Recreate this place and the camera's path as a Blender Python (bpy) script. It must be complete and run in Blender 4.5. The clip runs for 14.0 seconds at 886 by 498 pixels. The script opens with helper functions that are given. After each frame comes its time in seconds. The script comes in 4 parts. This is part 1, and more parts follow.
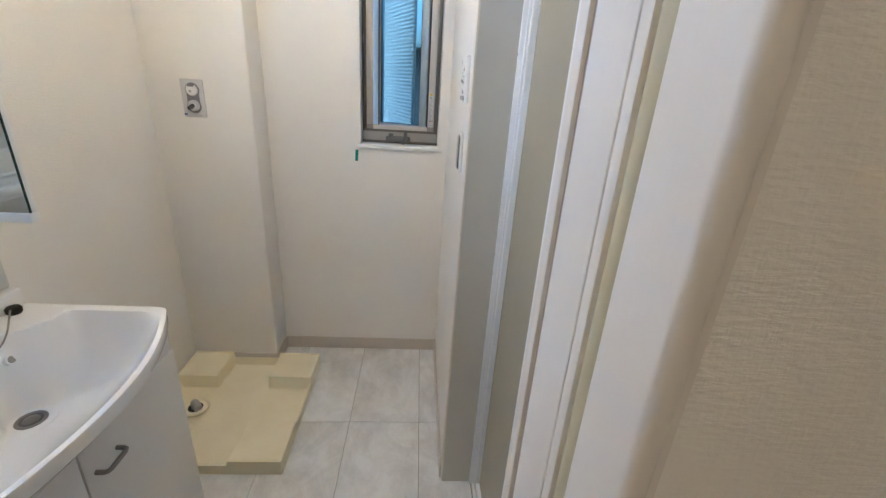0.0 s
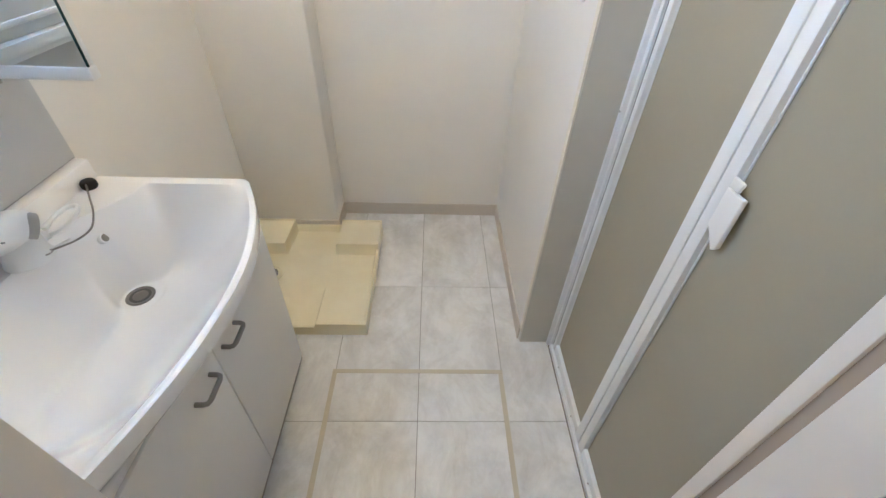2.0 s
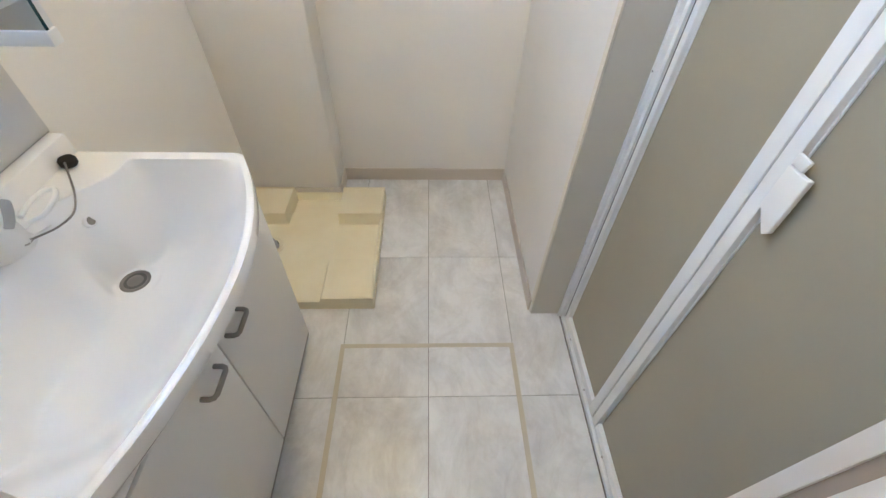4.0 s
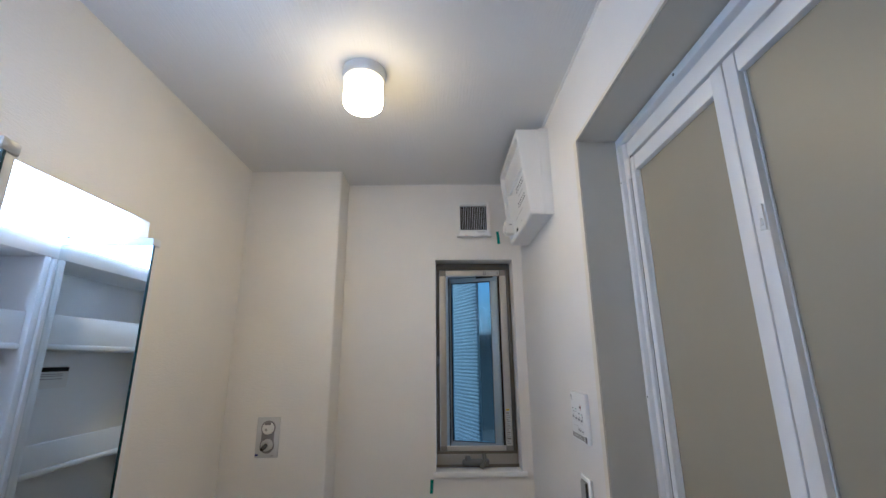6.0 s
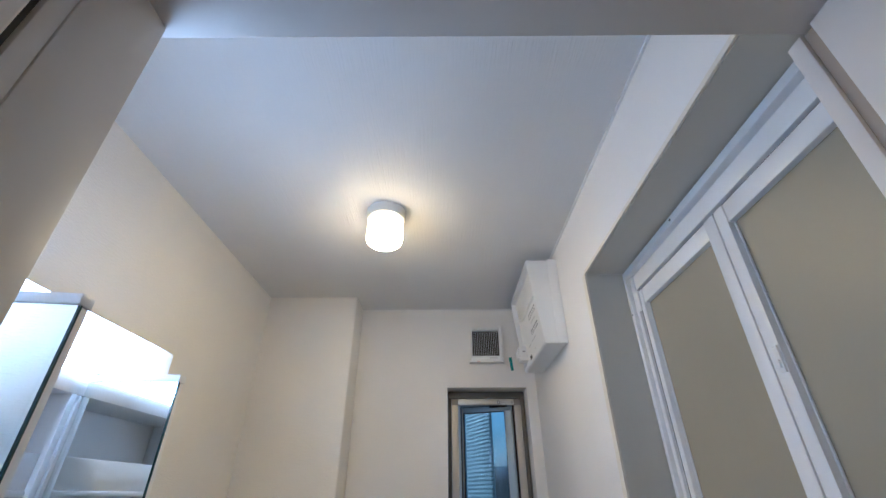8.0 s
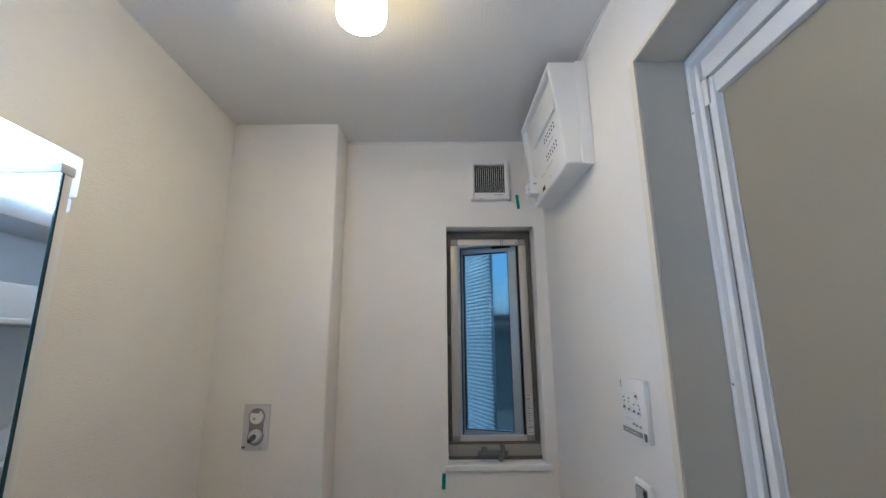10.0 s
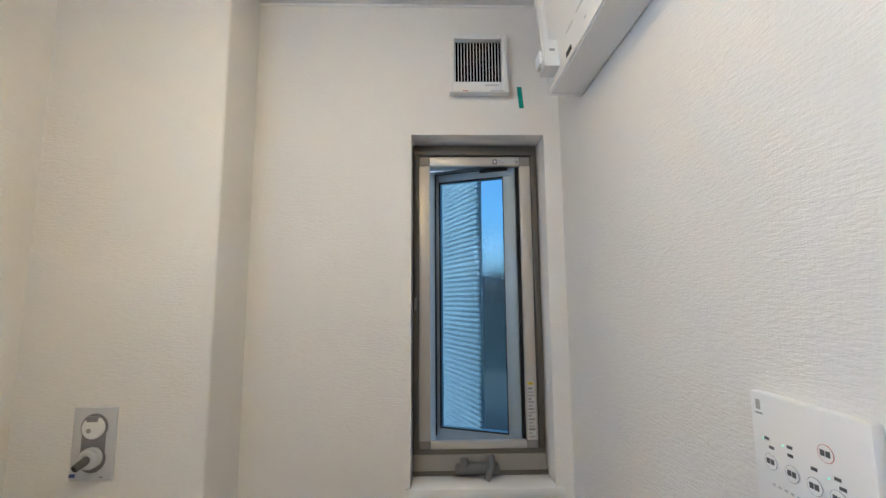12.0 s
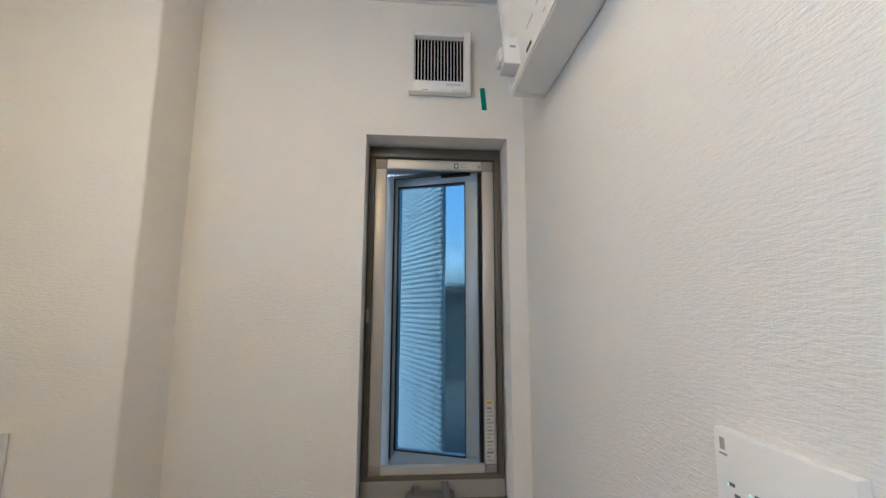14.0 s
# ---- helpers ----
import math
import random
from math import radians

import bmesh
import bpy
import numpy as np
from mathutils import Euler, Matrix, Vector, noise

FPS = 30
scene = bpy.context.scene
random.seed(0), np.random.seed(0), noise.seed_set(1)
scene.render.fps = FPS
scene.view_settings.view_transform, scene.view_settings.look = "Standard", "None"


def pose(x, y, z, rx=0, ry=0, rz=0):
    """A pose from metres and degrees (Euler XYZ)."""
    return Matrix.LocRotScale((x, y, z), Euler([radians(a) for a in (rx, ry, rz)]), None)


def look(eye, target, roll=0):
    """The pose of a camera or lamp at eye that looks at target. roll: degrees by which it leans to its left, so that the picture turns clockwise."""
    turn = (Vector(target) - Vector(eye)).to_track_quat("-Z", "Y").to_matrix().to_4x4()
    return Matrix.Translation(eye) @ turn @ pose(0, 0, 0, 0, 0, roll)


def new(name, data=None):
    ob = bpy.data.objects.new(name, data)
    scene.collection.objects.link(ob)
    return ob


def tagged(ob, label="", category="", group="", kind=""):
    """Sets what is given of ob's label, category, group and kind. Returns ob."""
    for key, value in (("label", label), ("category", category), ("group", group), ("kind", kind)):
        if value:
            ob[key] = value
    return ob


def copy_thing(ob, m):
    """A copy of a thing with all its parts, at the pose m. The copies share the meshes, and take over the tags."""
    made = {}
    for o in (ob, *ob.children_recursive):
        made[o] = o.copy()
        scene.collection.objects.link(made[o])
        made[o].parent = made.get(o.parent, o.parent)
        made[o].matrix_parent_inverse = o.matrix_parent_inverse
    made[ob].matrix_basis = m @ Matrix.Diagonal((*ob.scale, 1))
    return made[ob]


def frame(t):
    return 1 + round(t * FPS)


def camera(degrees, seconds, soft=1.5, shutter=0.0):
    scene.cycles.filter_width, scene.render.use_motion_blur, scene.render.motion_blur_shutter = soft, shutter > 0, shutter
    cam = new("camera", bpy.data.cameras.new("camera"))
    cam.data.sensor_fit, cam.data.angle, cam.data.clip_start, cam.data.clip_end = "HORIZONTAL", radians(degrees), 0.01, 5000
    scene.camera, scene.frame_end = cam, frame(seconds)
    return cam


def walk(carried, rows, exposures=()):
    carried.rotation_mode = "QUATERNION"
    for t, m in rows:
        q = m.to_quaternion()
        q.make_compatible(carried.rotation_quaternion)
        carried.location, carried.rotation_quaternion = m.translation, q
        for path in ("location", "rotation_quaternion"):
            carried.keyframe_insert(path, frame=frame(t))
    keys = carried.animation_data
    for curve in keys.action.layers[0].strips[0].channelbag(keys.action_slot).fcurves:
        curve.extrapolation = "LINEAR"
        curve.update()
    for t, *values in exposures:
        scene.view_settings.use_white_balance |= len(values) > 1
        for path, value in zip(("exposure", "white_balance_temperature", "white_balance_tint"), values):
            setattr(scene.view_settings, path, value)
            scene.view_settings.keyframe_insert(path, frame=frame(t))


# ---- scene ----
cam = camera(93.2, 14.0)
EXPOSURES = [(0, 1.88, 4820, 6), (0.6, 2.08, 4810, 6), (2.2, 2.30, 4800, 5), (4.6, 2.36, 4790, 5), (5.2, 2.05, 4790, 6), (5.5, 1.44, 4780, 6), (6.0, 0.82, 4750, 8), (7.2, 0.84, 4750, 8),
             (9.4, 0.76, 4690, 7), (10.5, 1.17, 4700, 5), (11.2, 1.45, 4770, 4), (12, 1.32, 4910, 5), (13, 1.33, 4980, 5), (13.5, 1.27, 5000, 6), (14, 1.24, 5000, 6)]
PATH = [
    (0, (0.113, 0.096, 1.417), (0.246, 1.949, 0.677), 3.7),
    (0.5, (-0.014, 0.129, 1.391), (0.109, 1.908, 0.485), 3.7),
    (1, (-0.077, 0.145, 1.38), (0.032, 1.839, 0.321), 3.4),
    (1.5, (-0.108, 0.178, 1.369), (-0.008, 1.791, 0.19), 3.2),
    (2, (-0.114, 0.24, 1.359), (-0.051, 1.75, 0.049), 2.4),
    (4.5, (-0.148, 0.326, 1.344), (-0.081, 1.697, -0.11), 1.5),
    (5, (-0.143, 0.317, 1.428), (-0.08, 2.091, 0.506), 0.2),
    (5.5, (-0.145, 0.256, 1.532), (-0.095, 2.249, 1.373), -0.4),
    (6, (-0.141, 0.196, 1.584), (-0.121, 2.132, 2.086), -0.5),
    (6.5, (-0.142, 0.159, 1.602), (-0.146, 1.933, 2.524), -0.3),
    (7, (-0.146, 0.137, 1.618), (-0.16, 1.802, 2.727), -0.0),
    (9.5, (-0.198, 0.269, 1.578), (-0.188, 2.178, 2.172), -0.4),
    (10, (-0.181, 0.442, 1.575), (-0.17, 2.397, 1.997), -0.5),
    (10.5, (-0.155, 0.603, 1.572), (-0.132, 2.582, 1.861), -0.5),
    (11, (-0.143, 0.716, 1.55), (-0.102, 2.702, 1.782), -0.4),
    (11.5, (-0.113, 0.885, 1.561), (-0.06, 2.872, 1.78), -0.4),
    (12, (-0.1, 1.015, 1.585), (-0.053, 3.0, 1.822), -0.4),
    (12.5, (-0.056, 1.078, 1.585), (-0.049, 3.058, 1.865), 0.3),
    (13, (-0.068, 1.089, 1.595), (-0.019, 3.071, 1.858), 0.2),
    (13.5, (-0.066, 1.087, 1.602), (0.039, 3.067, 1.866), 0.1),
    (14, (-0.04, 1.087, 1.591), (0.109, 3.061, 1.874), 0.2),
]
walk(cam, [(t, look(eye, target, roll)) for t, eye, target, roll in PATH], EXPOSURES)


# ---- world and daylight ----
world = bpy.data.worlds.new("sky")
scene.world = world
world.use_nodes = True
wn = world.node_tree
sky = wn.nodes.new("ShaderNodeTexSky")
sky.sky_type = "NISHITA"
sky.sun_disc = False
sky.dust_density, sky.ozone_density = 6.0, 0.2
sky.sun_elevation, sky.sun_rotation = radians(48), radians(236)
wn.links.new(sky.outputs[0], wn.nodes["Background"].inputs[0])
wn.nodes["Background"].inputs[1].default_value = 0.12
sun = new("sun", bpy.data.lights.new("sun", "SUN"))
sun.data.energy, sun.data.angle, sun.data.color = 0.5, radians(12), (1.0, 0.96, 0.9)
sun.matrix_world = look((-6, -1, 8), (0, 3, 0))

LAMP_POWER, MIRROR_LIGHT_POWER = 61.0, 8.0
WARM, COOL = (1.0, 0.66, 0.29), (0.71, 0.82, 0.98)


# ---- materials ----
def material(name, color, rough=0.5, metal=0.0, **more):
    m = bpy.data.materials.new(name)
    m.use_nodes = True
    b = m.node_tree.nodes["Principled BSDF"]
    b.inputs["Base Color"].default_value = (*color, 1)
    b.inputs["Roughness"].default_value = rough
    b.inputs["Metallic"].default_value = metal
    for key, value in more.items():
        b.inputs[key.replace("_", " ")].default_value = value
    return m


def node(m, kind, **settings):
    n = m.node_tree.nodes.new(kind)
    for key, value in settings.items():
        if key in n.inputs:
            n.inputs[key].default_value = value
    return n


def coords(m, scale=(1, 1, 1), rotation=(0, 0, 0)):
    tc, mp = node(m, "ShaderNodeTexCoord"), node(m, "ShaderNodeMapping")
    mp.inputs["Scale"].default_value = scale
    mp.inputs["Rotation"].default_value = rotation
    m.node_tree.links.new(tc.outputs["Object"], mp.inputs[0])
    return mp


def noise_tex(m, scale, at=(1, 1, 1), detail=4.0, rough=0.55):
    n = node(m, "ShaderNodeTexNoise", Scale=scale, Detail=detail, Roughness=rough)
    m.node_tree.links.new(coords(m, at).outputs[0], n.inputs["Vector"])
    return n


def vary_color(m, tex, low, high, lo=0.35, hi=0.65):
    """Base colour between two near tones, by a texture."""
    ramp = node(m, "ShaderNodeValToRGB")
    ramp.color_ramp.elements[0].position, ramp.color_ramp.elements[1].position = lo, hi
    ramp.color_ramp.elements[0].color, ramp.color_ramp.elements[1].color = (*low, 1), (*high, 1)
    m.node_tree.links.new(tex.outputs[0], ramp.inputs[0])
    m.node_tree.links.new(ramp.outputs[0], m.node_tree.nodes["Principled BSDF"].inputs["Base Color"])
    return ramp


def bump(m, tex, strength, distance, before=None):
    b = node(m, "ShaderNodeBump", Strength=strength, Distance=distance)
    m.node_tree.links.new(tex.outputs[0], b.inputs["Height"])
    if before:
        m.node_tree.links.new(before.outputs[0], b.inputs["Normal"])
    m.node_tree.links.new(b.outputs[0], m.node_tree.nodes["Principled BSDF"].inputs["Normal"])
    return b


def wallpaper(name, tint, stretch, strength=0.5, size=360.0):
    """Embossed vinyl wallpaper: short streaks that lie along one direction, over a fine grain and faint broad unevenness."""
    m = material(name, tint, 0.62)
    vary_color(m, noise_tex(m, 3.0), [c * 0.965 for c in tint], tint)
    cross = (1.0, 1.0, 0.30) if stretch[2] == 1.0 and stretch[0] < 1 else (0.5, 1.0, 1.0)
    fine = bump(m, noise_tex(m, 620.0, detail=2.0), 0.22 * strength, 0.0012)
    weave = bump(m, noise_tex(m, 330.0, cross, 2.0, 0.55), 0.75 * strength, 0.0014, fine)
    streak = bump(m, noise_tex(m, size, stretch, 2.0, 0.6), 1.7 * strength, 0.0019, weave)
    bump(m, noise_tex(m, 60.0, stretch, 2.0), 0.16 * strength, 0.004, streak)
    return m


WALL = (0.835, 0.81, 0.77)
PAPER = wallpaper("white_wallpaper", WALL, (0.22, 0.22, 1.0), 0.36)
PAPER_CEIL = wallpaper("ceiling_wallpaper", (0.715, 0.71, 0.70), (1.0, 0.05, 1.0), 0.30, 190.0)
LINING = material("white_lining_board", (0.74, 0.71, 0.67), 0.42)
vary_color(LINING, noise_tex(LINING, 5.0), (0.71, 0.672, 0.625), (0.74, 0.705, 0.658))
bump(LINING, noise_tex(LINING, 160, (1, 1, 0.1)), 0.06, 0.002)
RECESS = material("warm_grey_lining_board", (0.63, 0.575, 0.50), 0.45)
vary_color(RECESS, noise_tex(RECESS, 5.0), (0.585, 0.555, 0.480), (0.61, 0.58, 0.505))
SEAL = material("cream_sealant", (0.76, 0.71, 0.60), 0.5)
PILE = material("yellow_seal_strip", (0.54, 0.49, 0.33), 0.6)
GROOVE = material("taupe_groove_strip", (0.38, 0.315, 0.245), 0.55)
SKIRT = material("beige_baseboard_vinyl", (0.60, 0.54, 0.47), 0.45)
bump(SKIRT, noise_tex(SKIRT, 200), 0.08, 0.001)

TILE = material("grey_marble_vinyl", (0.6, 0.59, 0.58), 0.30)
TILE.node_tree.nodes["Principled BSDF"].inputs["Specular IOR Level"].default_value = 0.4
_info = node(TILE, "ShaderNodeObjectInfo")
_map = coords(TILE, (1.0, 0.68, 1.0), (0, 0, 0.5))
_off = node(TILE, "ShaderNodeVectorMath")
_off.operation = "ADD"
_mul = node(TILE, "ShaderNodeMath")
_mul.operation = "MULTIPLY"
_mul.inputs[1].default_value = 37.0
TILE.node_tree.links.new(_info.outputs["Random"], _mul.inputs[0])
TILE.node_tree.links.new(_map.outputs[0], _off.inputs[0])
TILE.node_tree.links.new(_mul.outputs[0], _off.inputs[1])
_vein = node(TILE, "ShaderNodeTexNoise", Scale=6.5, Detail=9.0, Roughness=0.70, Distortion=0.35)
TILE.node_tree.links.new(_off.outputs[0], _vein.inputs["Vector"])
_base = vary_color(TILE, _vein, (0.60, 0.592, 0.582), (0.80, 0.795, 0.79), 0.34, 0.60)
# thin darker veins drawn across each tile
_thin = node(TILE, "ShaderNodeTexNoise", Scale=4.2, Detail=6.0, Roughness=0.62, Distortion=1.3)
TILE.node_tree.links.new(_off.outputs[0], _thin.inputs["Vector"])
_band = node(TILE, "ShaderNodeValToRGB")
_band.color_ramp.elements[0].position, _band.color_ramp.elements[1].position = 0.455, 0.545
_band.color_ramp.elements.new(0.50)
for _e, _c in zip(_band.color_ramp.elements, ((1, 1, 1, 1), (0.88, 0.86, 0.84, 1), (1, 1, 1, 1))):
    _e.color = _c
TILE.node_tree.links.new(_thin.outputs[0], _band.inputs[0])
_mix = node(TILE, "ShaderNodeMixRGB")
_mix.blend_type = "MULTIPLY"
_mix.inputs[0].default_value = 0.45
TILE.node_tree.links.new(_base.outputs[0], _mix.inputs[1])
TILE.node_tree.links.new(_band.outputs[0], _mix.inputs[2])
TILE.node_tree.links.new(_mix.outputs[0], TILE.node_tree.nodes["Principled BSDF"].inputs["Base Color"])
bump(TILE, noise_tex(TILE, 130.0), 0.05, 0.001)
JOINT = material("dark_tile_joint", (0.22, 0.20, 0.18), 0.7)
HATCH = material("cream_hatch_trim", (0.56, 0.51, 0.40), 0.4)
bump(HATCH, noise_tex(HATCH, 90.0), 0.08, 0.001)

PAN = material("cream_plastic", (0.84, 0.77, 0.56), 0.38)
vary_color(PAN, noise_tex(PAN, 9.0), (0.82, 0.745, 0.53), (0.855, 0.79, 0.585))
bump(PAN, noise_tex(PAN, 300.0), 0.06, 0.001)
BOWL = material("white_resin_basin", (0.86, 0.855, 0.86), 0.12, Coat_Weight=0.3)
WHITE = material("white_melamine", (0.78, 0.765, 0.74), 0.34)
bump(WHITE, noise_tex(WHITE, 60.0), 0.03, 0.001)
PLASTIC = material("white_plastic", (0.82, 0.815, 0.80), 0.33)
bump(PLASTIC, noise_tex(PLASTIC, 240.0), 0.04, 0.001)
PLATE = material("pale_grey_plate", (0.60, 0.60, 0.61), 0.38)
CABINET_WHITE = material("white_cabinet_plastic", (0.80, 0.81, 0.82), 0.30)
SPLASH = material("grey_white_splash_panel", (0.66, 0.65, 0.635), 0.35)
bump(SPLASH, noise_tex(SPLASH, 40.0), 0.03, 0.001)
GREY_PLASTIC = material("grey_handle_plastic", (0.25, 0.235, 0.215), 0.42)
MID_GREY = material("mid_grey_plastic", (0.36, 0.355, 0.35), 0.45)
RECESS_GREY = material("mauve_grey_recess", (0.22, 0.21, 0.225), 0.45)
CRANK = material("dark_crank_plastic", (0.13, 0.13, 0.13), 0.42)
# dark colour stands in for shade in gaps, recesses and under the vanity
SHADOW_GAP = material("gap_shade", (0.10, 0.095, 0.09), 0.7)
BLACK = material("black_rubber", (0.008, 0.007, 0.007), 0.75)
# black without any shine stands in for the deep shade inside the vent
VOID = material("black_void", (0.001, 0.001, 0.001), 1.0)
VOID.node_tree.nodes["Principled BSDF"].inputs["Specular IOR Level"].default_value = 0.0
DARK = material("dark_slot", (0.008, 0.008, 0.008), 0.7)
STEEL = material("brushed_steel", (0.42, 0.40, 0.38), 0.32, 1.0)
DRAIN = material("dull_drain_metal", (0.20, 0.185, 0.17), 0.30, 0.5)
MIRROR = material("silvered_mirror", (0.80, 0.83, 0.82), 0.015, 1.0)
GLASS_EDGE = material("dark_mirror_edge", (0.015, 0.045, 0.05), 0.2)
FRAME_WHITE = material("white_coated_aluminium", (0.80, 0.81, 0.82), 0.30)
bump(FRAME_WHITE, noise_tex(FRAME_WHITE, 180.0), 0.03, 0.001)
GASKET = material("grey_gasket", (0.13, 0.13, 0.13), 0.6)
RUBBER = material("pale_grey_rubber", (0.42, 0.42, 0.42), 0.55)
FROST = material("beige_frosted_panel", (0.365, 0.338, 0.252), 0.42)
vary_color(FROST, noise_tex(FROST, 2.2), (0.330, 0.302, 0.226), (0.352, 0.323, 0.243))
bump(FROST, noise_tex(FROST, 520.0, detail=1.0), 0.10, 0.0008)
ALU = material("champagne_aluminium", (0.56, 0.53, 0.48), 0.40, 0.4)
bump(ALU, noise_tex(ALU, 300.0, (1, 1, 0.05)), 0.04, 0.001)
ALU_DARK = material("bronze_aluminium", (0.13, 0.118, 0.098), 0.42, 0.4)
# the blue of outdoor daylight is put into the sash colour
SASH_ALU = material("daylight_blue_sash_aluminium", (0.33, 0.41, 0.48), 0.38, 0.1)
# pale blue stands in for sky light on the sash's outer edge
SKYLIT_ALU = material("skylit_sash_aluminium", (0.72, 0.82, 0.88), 0.3, 0.0)
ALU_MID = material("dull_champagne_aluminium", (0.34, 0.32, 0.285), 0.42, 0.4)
CORNER = material("grey_corner_plastic", (0.27, 0.25, 0.225), 0.5)
LABEL = material("pale_film_label", (0.58, 0.575, 0.565), 0.45)
TAPE = material("green_masking_tape", (0.0, 0.23, 0.19), 0.55)
STICKER = material("white_paper_sticker", (0.75, 0.74, 0.72), 0.6)
INK = material("dark_grey_ink", (0.10, 0.10, 0.105), 0.6)
INK_BLUE = material("blue_ink", (0.05, 0.07, 0.22), 0.5)
INK_RED = material("red_ink", (0.55, 0.10, 0.08), 0.5)
YELLOW = material("yellow_sticker", (0.70, 0.50, 0.02), 0.55)
GREEN_LED = material("green_lamp", (0.35, 0.8, 0.55), 0.4, Emission_Color=(0.4, 1.0, 0.65, 1), Emission_Strength=0.4)
SIDING = material("ribbed_siding", (0.68, 0.70, 0.71), 0.20, Coat_Weight=0.6)
vary_color(SIDING, noise_tex(SIDING, 6.0), (0.64, 0.66, 0.67), (0.74, 0.76, 0.77))
bump(SIDING, noise_tex(SIDING, 26.0, (1, 1, 3.2), 3.0), 0.8, 0.006)
# siding backing in darker grey, which paints the shade between the ribs
SIDING_SHADE = material("grey_siding_joint", (0.40, 0.42, 0.43), 0.5)
vary_color(SIDING_SHADE, noise_tex(SIDING_SHADE, 5.0), (0.28, 0.30, 0.31), (0.36, 0.38, 0.39))
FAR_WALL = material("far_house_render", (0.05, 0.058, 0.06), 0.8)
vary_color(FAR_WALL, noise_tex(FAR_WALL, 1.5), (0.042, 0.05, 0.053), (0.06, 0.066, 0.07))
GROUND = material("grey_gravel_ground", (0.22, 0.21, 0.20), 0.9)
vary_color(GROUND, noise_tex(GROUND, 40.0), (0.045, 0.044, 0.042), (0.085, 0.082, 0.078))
GLASS = material("rippled_glass", (0.40, 0.64, 0.76), 0.012, Transmission_Weight=1.0, IOR=1.25)
bump(GLASS, noise_tex(GLASS, 120.0, (0.16, 0.16, 1.0), 3.0), 0.20, 0.003, bump(GLASS, noise_tex(GLASS, 75.0, (1, 1, 0.7), 2.0), 0.10, 0.003))
def glow_by(m, axis, a, b, low, high):
    """Glow that runs from low to high between two coordinates."""
    sep = node(m, "ShaderNodeSeparateXYZ")
    m.node_tree.links.new(coords(m).outputs[0], sep.inputs[0])
    fade = node(m, "ShaderNodeMapRange", **{"From Min": a, "From Max": b, "To Min": low, "To Max": high})
    fade.interpolation_type = "SMOOTHSTEP"
    m.node_tree.links.new(sep.outputs[axis], fade.inputs["Value"])
    m.node_tree.links.new(fade.outputs[0], m.node_tree.nodes["Principled BSDF"].inputs["Emission Strength"])


LAMP_GLASS = material("glowing_lamp_glass", (0.9, 0.9, 0.88), 0.3, Emission_Color=(*WARM, 1), Emission_Strength=LAMP_POWER)
TUBE_GLOW = material("glowing_light_cover", (0.9, 0.9, 0.9), 0.4, Emission_Color=(*COOL, 1), Emission_Strength=MIRROR_LIGHT_POWER)
# the tube inside ends short of the cover, so the glow fades there
glow_by(TUBE_GLOW, "Y", 1.035, 1.150, MIRROR_LIGHT_POWER, 0.35)
# the opal shade's glow is dimmed by its base, to weaken the ceiling halo
glow_by(LAMP_GLASS, "Z", 2.400 - 0.078, 2.400 - 0.122, 0.06 * LAMP_POWER, LAMP_POWER)


# ---- mesh helpers ----
def mesh_of(name, bm, mat, smooth=False):
    me = bpy.data.meshes.new(name)
    bmesh.ops.recalc_face_normals(bm, faces=bm.faces)
    bm.to_mesh(me)
    bm.free()
    me.materials.append(mat)
    if smooth:
        for p in me.polygons:
            p.use_smooth = True
        me.set_sharp_from_angle(angle=radians(38))
    return me


def part(name, bm, mat, parent=None, label="", smooth=True):
    """One mesh object, under a thing or a part, in world coordinates."""
    ob = new(name, mesh_of(name, bm, mat, smooth))
    if parent is not None:
        ob.parent = parent
        ob.matrix_parent_inverse = base_of(parent).inverted()
    if label:
        ob["label"] = label
    return ob


def base_of(ob):
    m = ob.matrix_basis.copy()
    while ob.parent is not None:
        m = ob.parent.matrix_basis @ ob.matrix_parent_inverse @ m if ob.parent.parent is None else ob.matrix_parent_inverse @ m
        ob = ob.parent
    return m


def thing(name, place, label, category, group=""):
    ob = new(name)
    ob.empty_display_size = 0.05
    ob.location = place
    return tagged(ob, label, category, group)


def box(x0, y0, z0, x1, y1, z1, bevel=0.0, bm=None, segments=2):
    bm = bm or bmesh.new()
    made = bmesh.ops.create_cube(bm, size=1.0)["verts"]
    c = Vector(((x0 + x1) / 2, (y0 + y1) / 2, (z0 + z1) / 2))
    for v in made:
        v.co = Vector((v.co.x * abs(x1 - x0), v.co.y * abs(y1 - y0), v.co.z * abs(z1 - z0))) + c
    if bevel:
        edges = {e for v in made for e in v.link_edges}
        bmesh.ops.bevel(bm, geom=list(edges), offset=bevel, segments=segments, affect="EDGES", profile=0.5)
    return bm


def cylinder(p, q, r, r2=None, sides=28, bevel=0.0, bm=None):
    bm = bm or bmesh.new()
    p, q = Vector(p), Vector(q)
    m = Matrix.Translation((p + q) / 2) @ (q - p).to_track_quat("Z", "Y").to_matrix().to_4x4()
    made = bmesh.ops.create_cone(bm, cap_ends=True, segments=sides, radius1=r, radius2=r if r2 is None else r2, depth=(q - p).length, matrix=m)["verts"]
    if bevel:
        edges = {e for v in made for e in v.link_edges if len(e.link_faces) == 2 and e.calc_face_angle(0) > 1.0}
        bmesh.ops.bevel(bm, geom=list(edges), offset=bevel, segments=3, affect="EDGES", profile=0.5)
    return bm


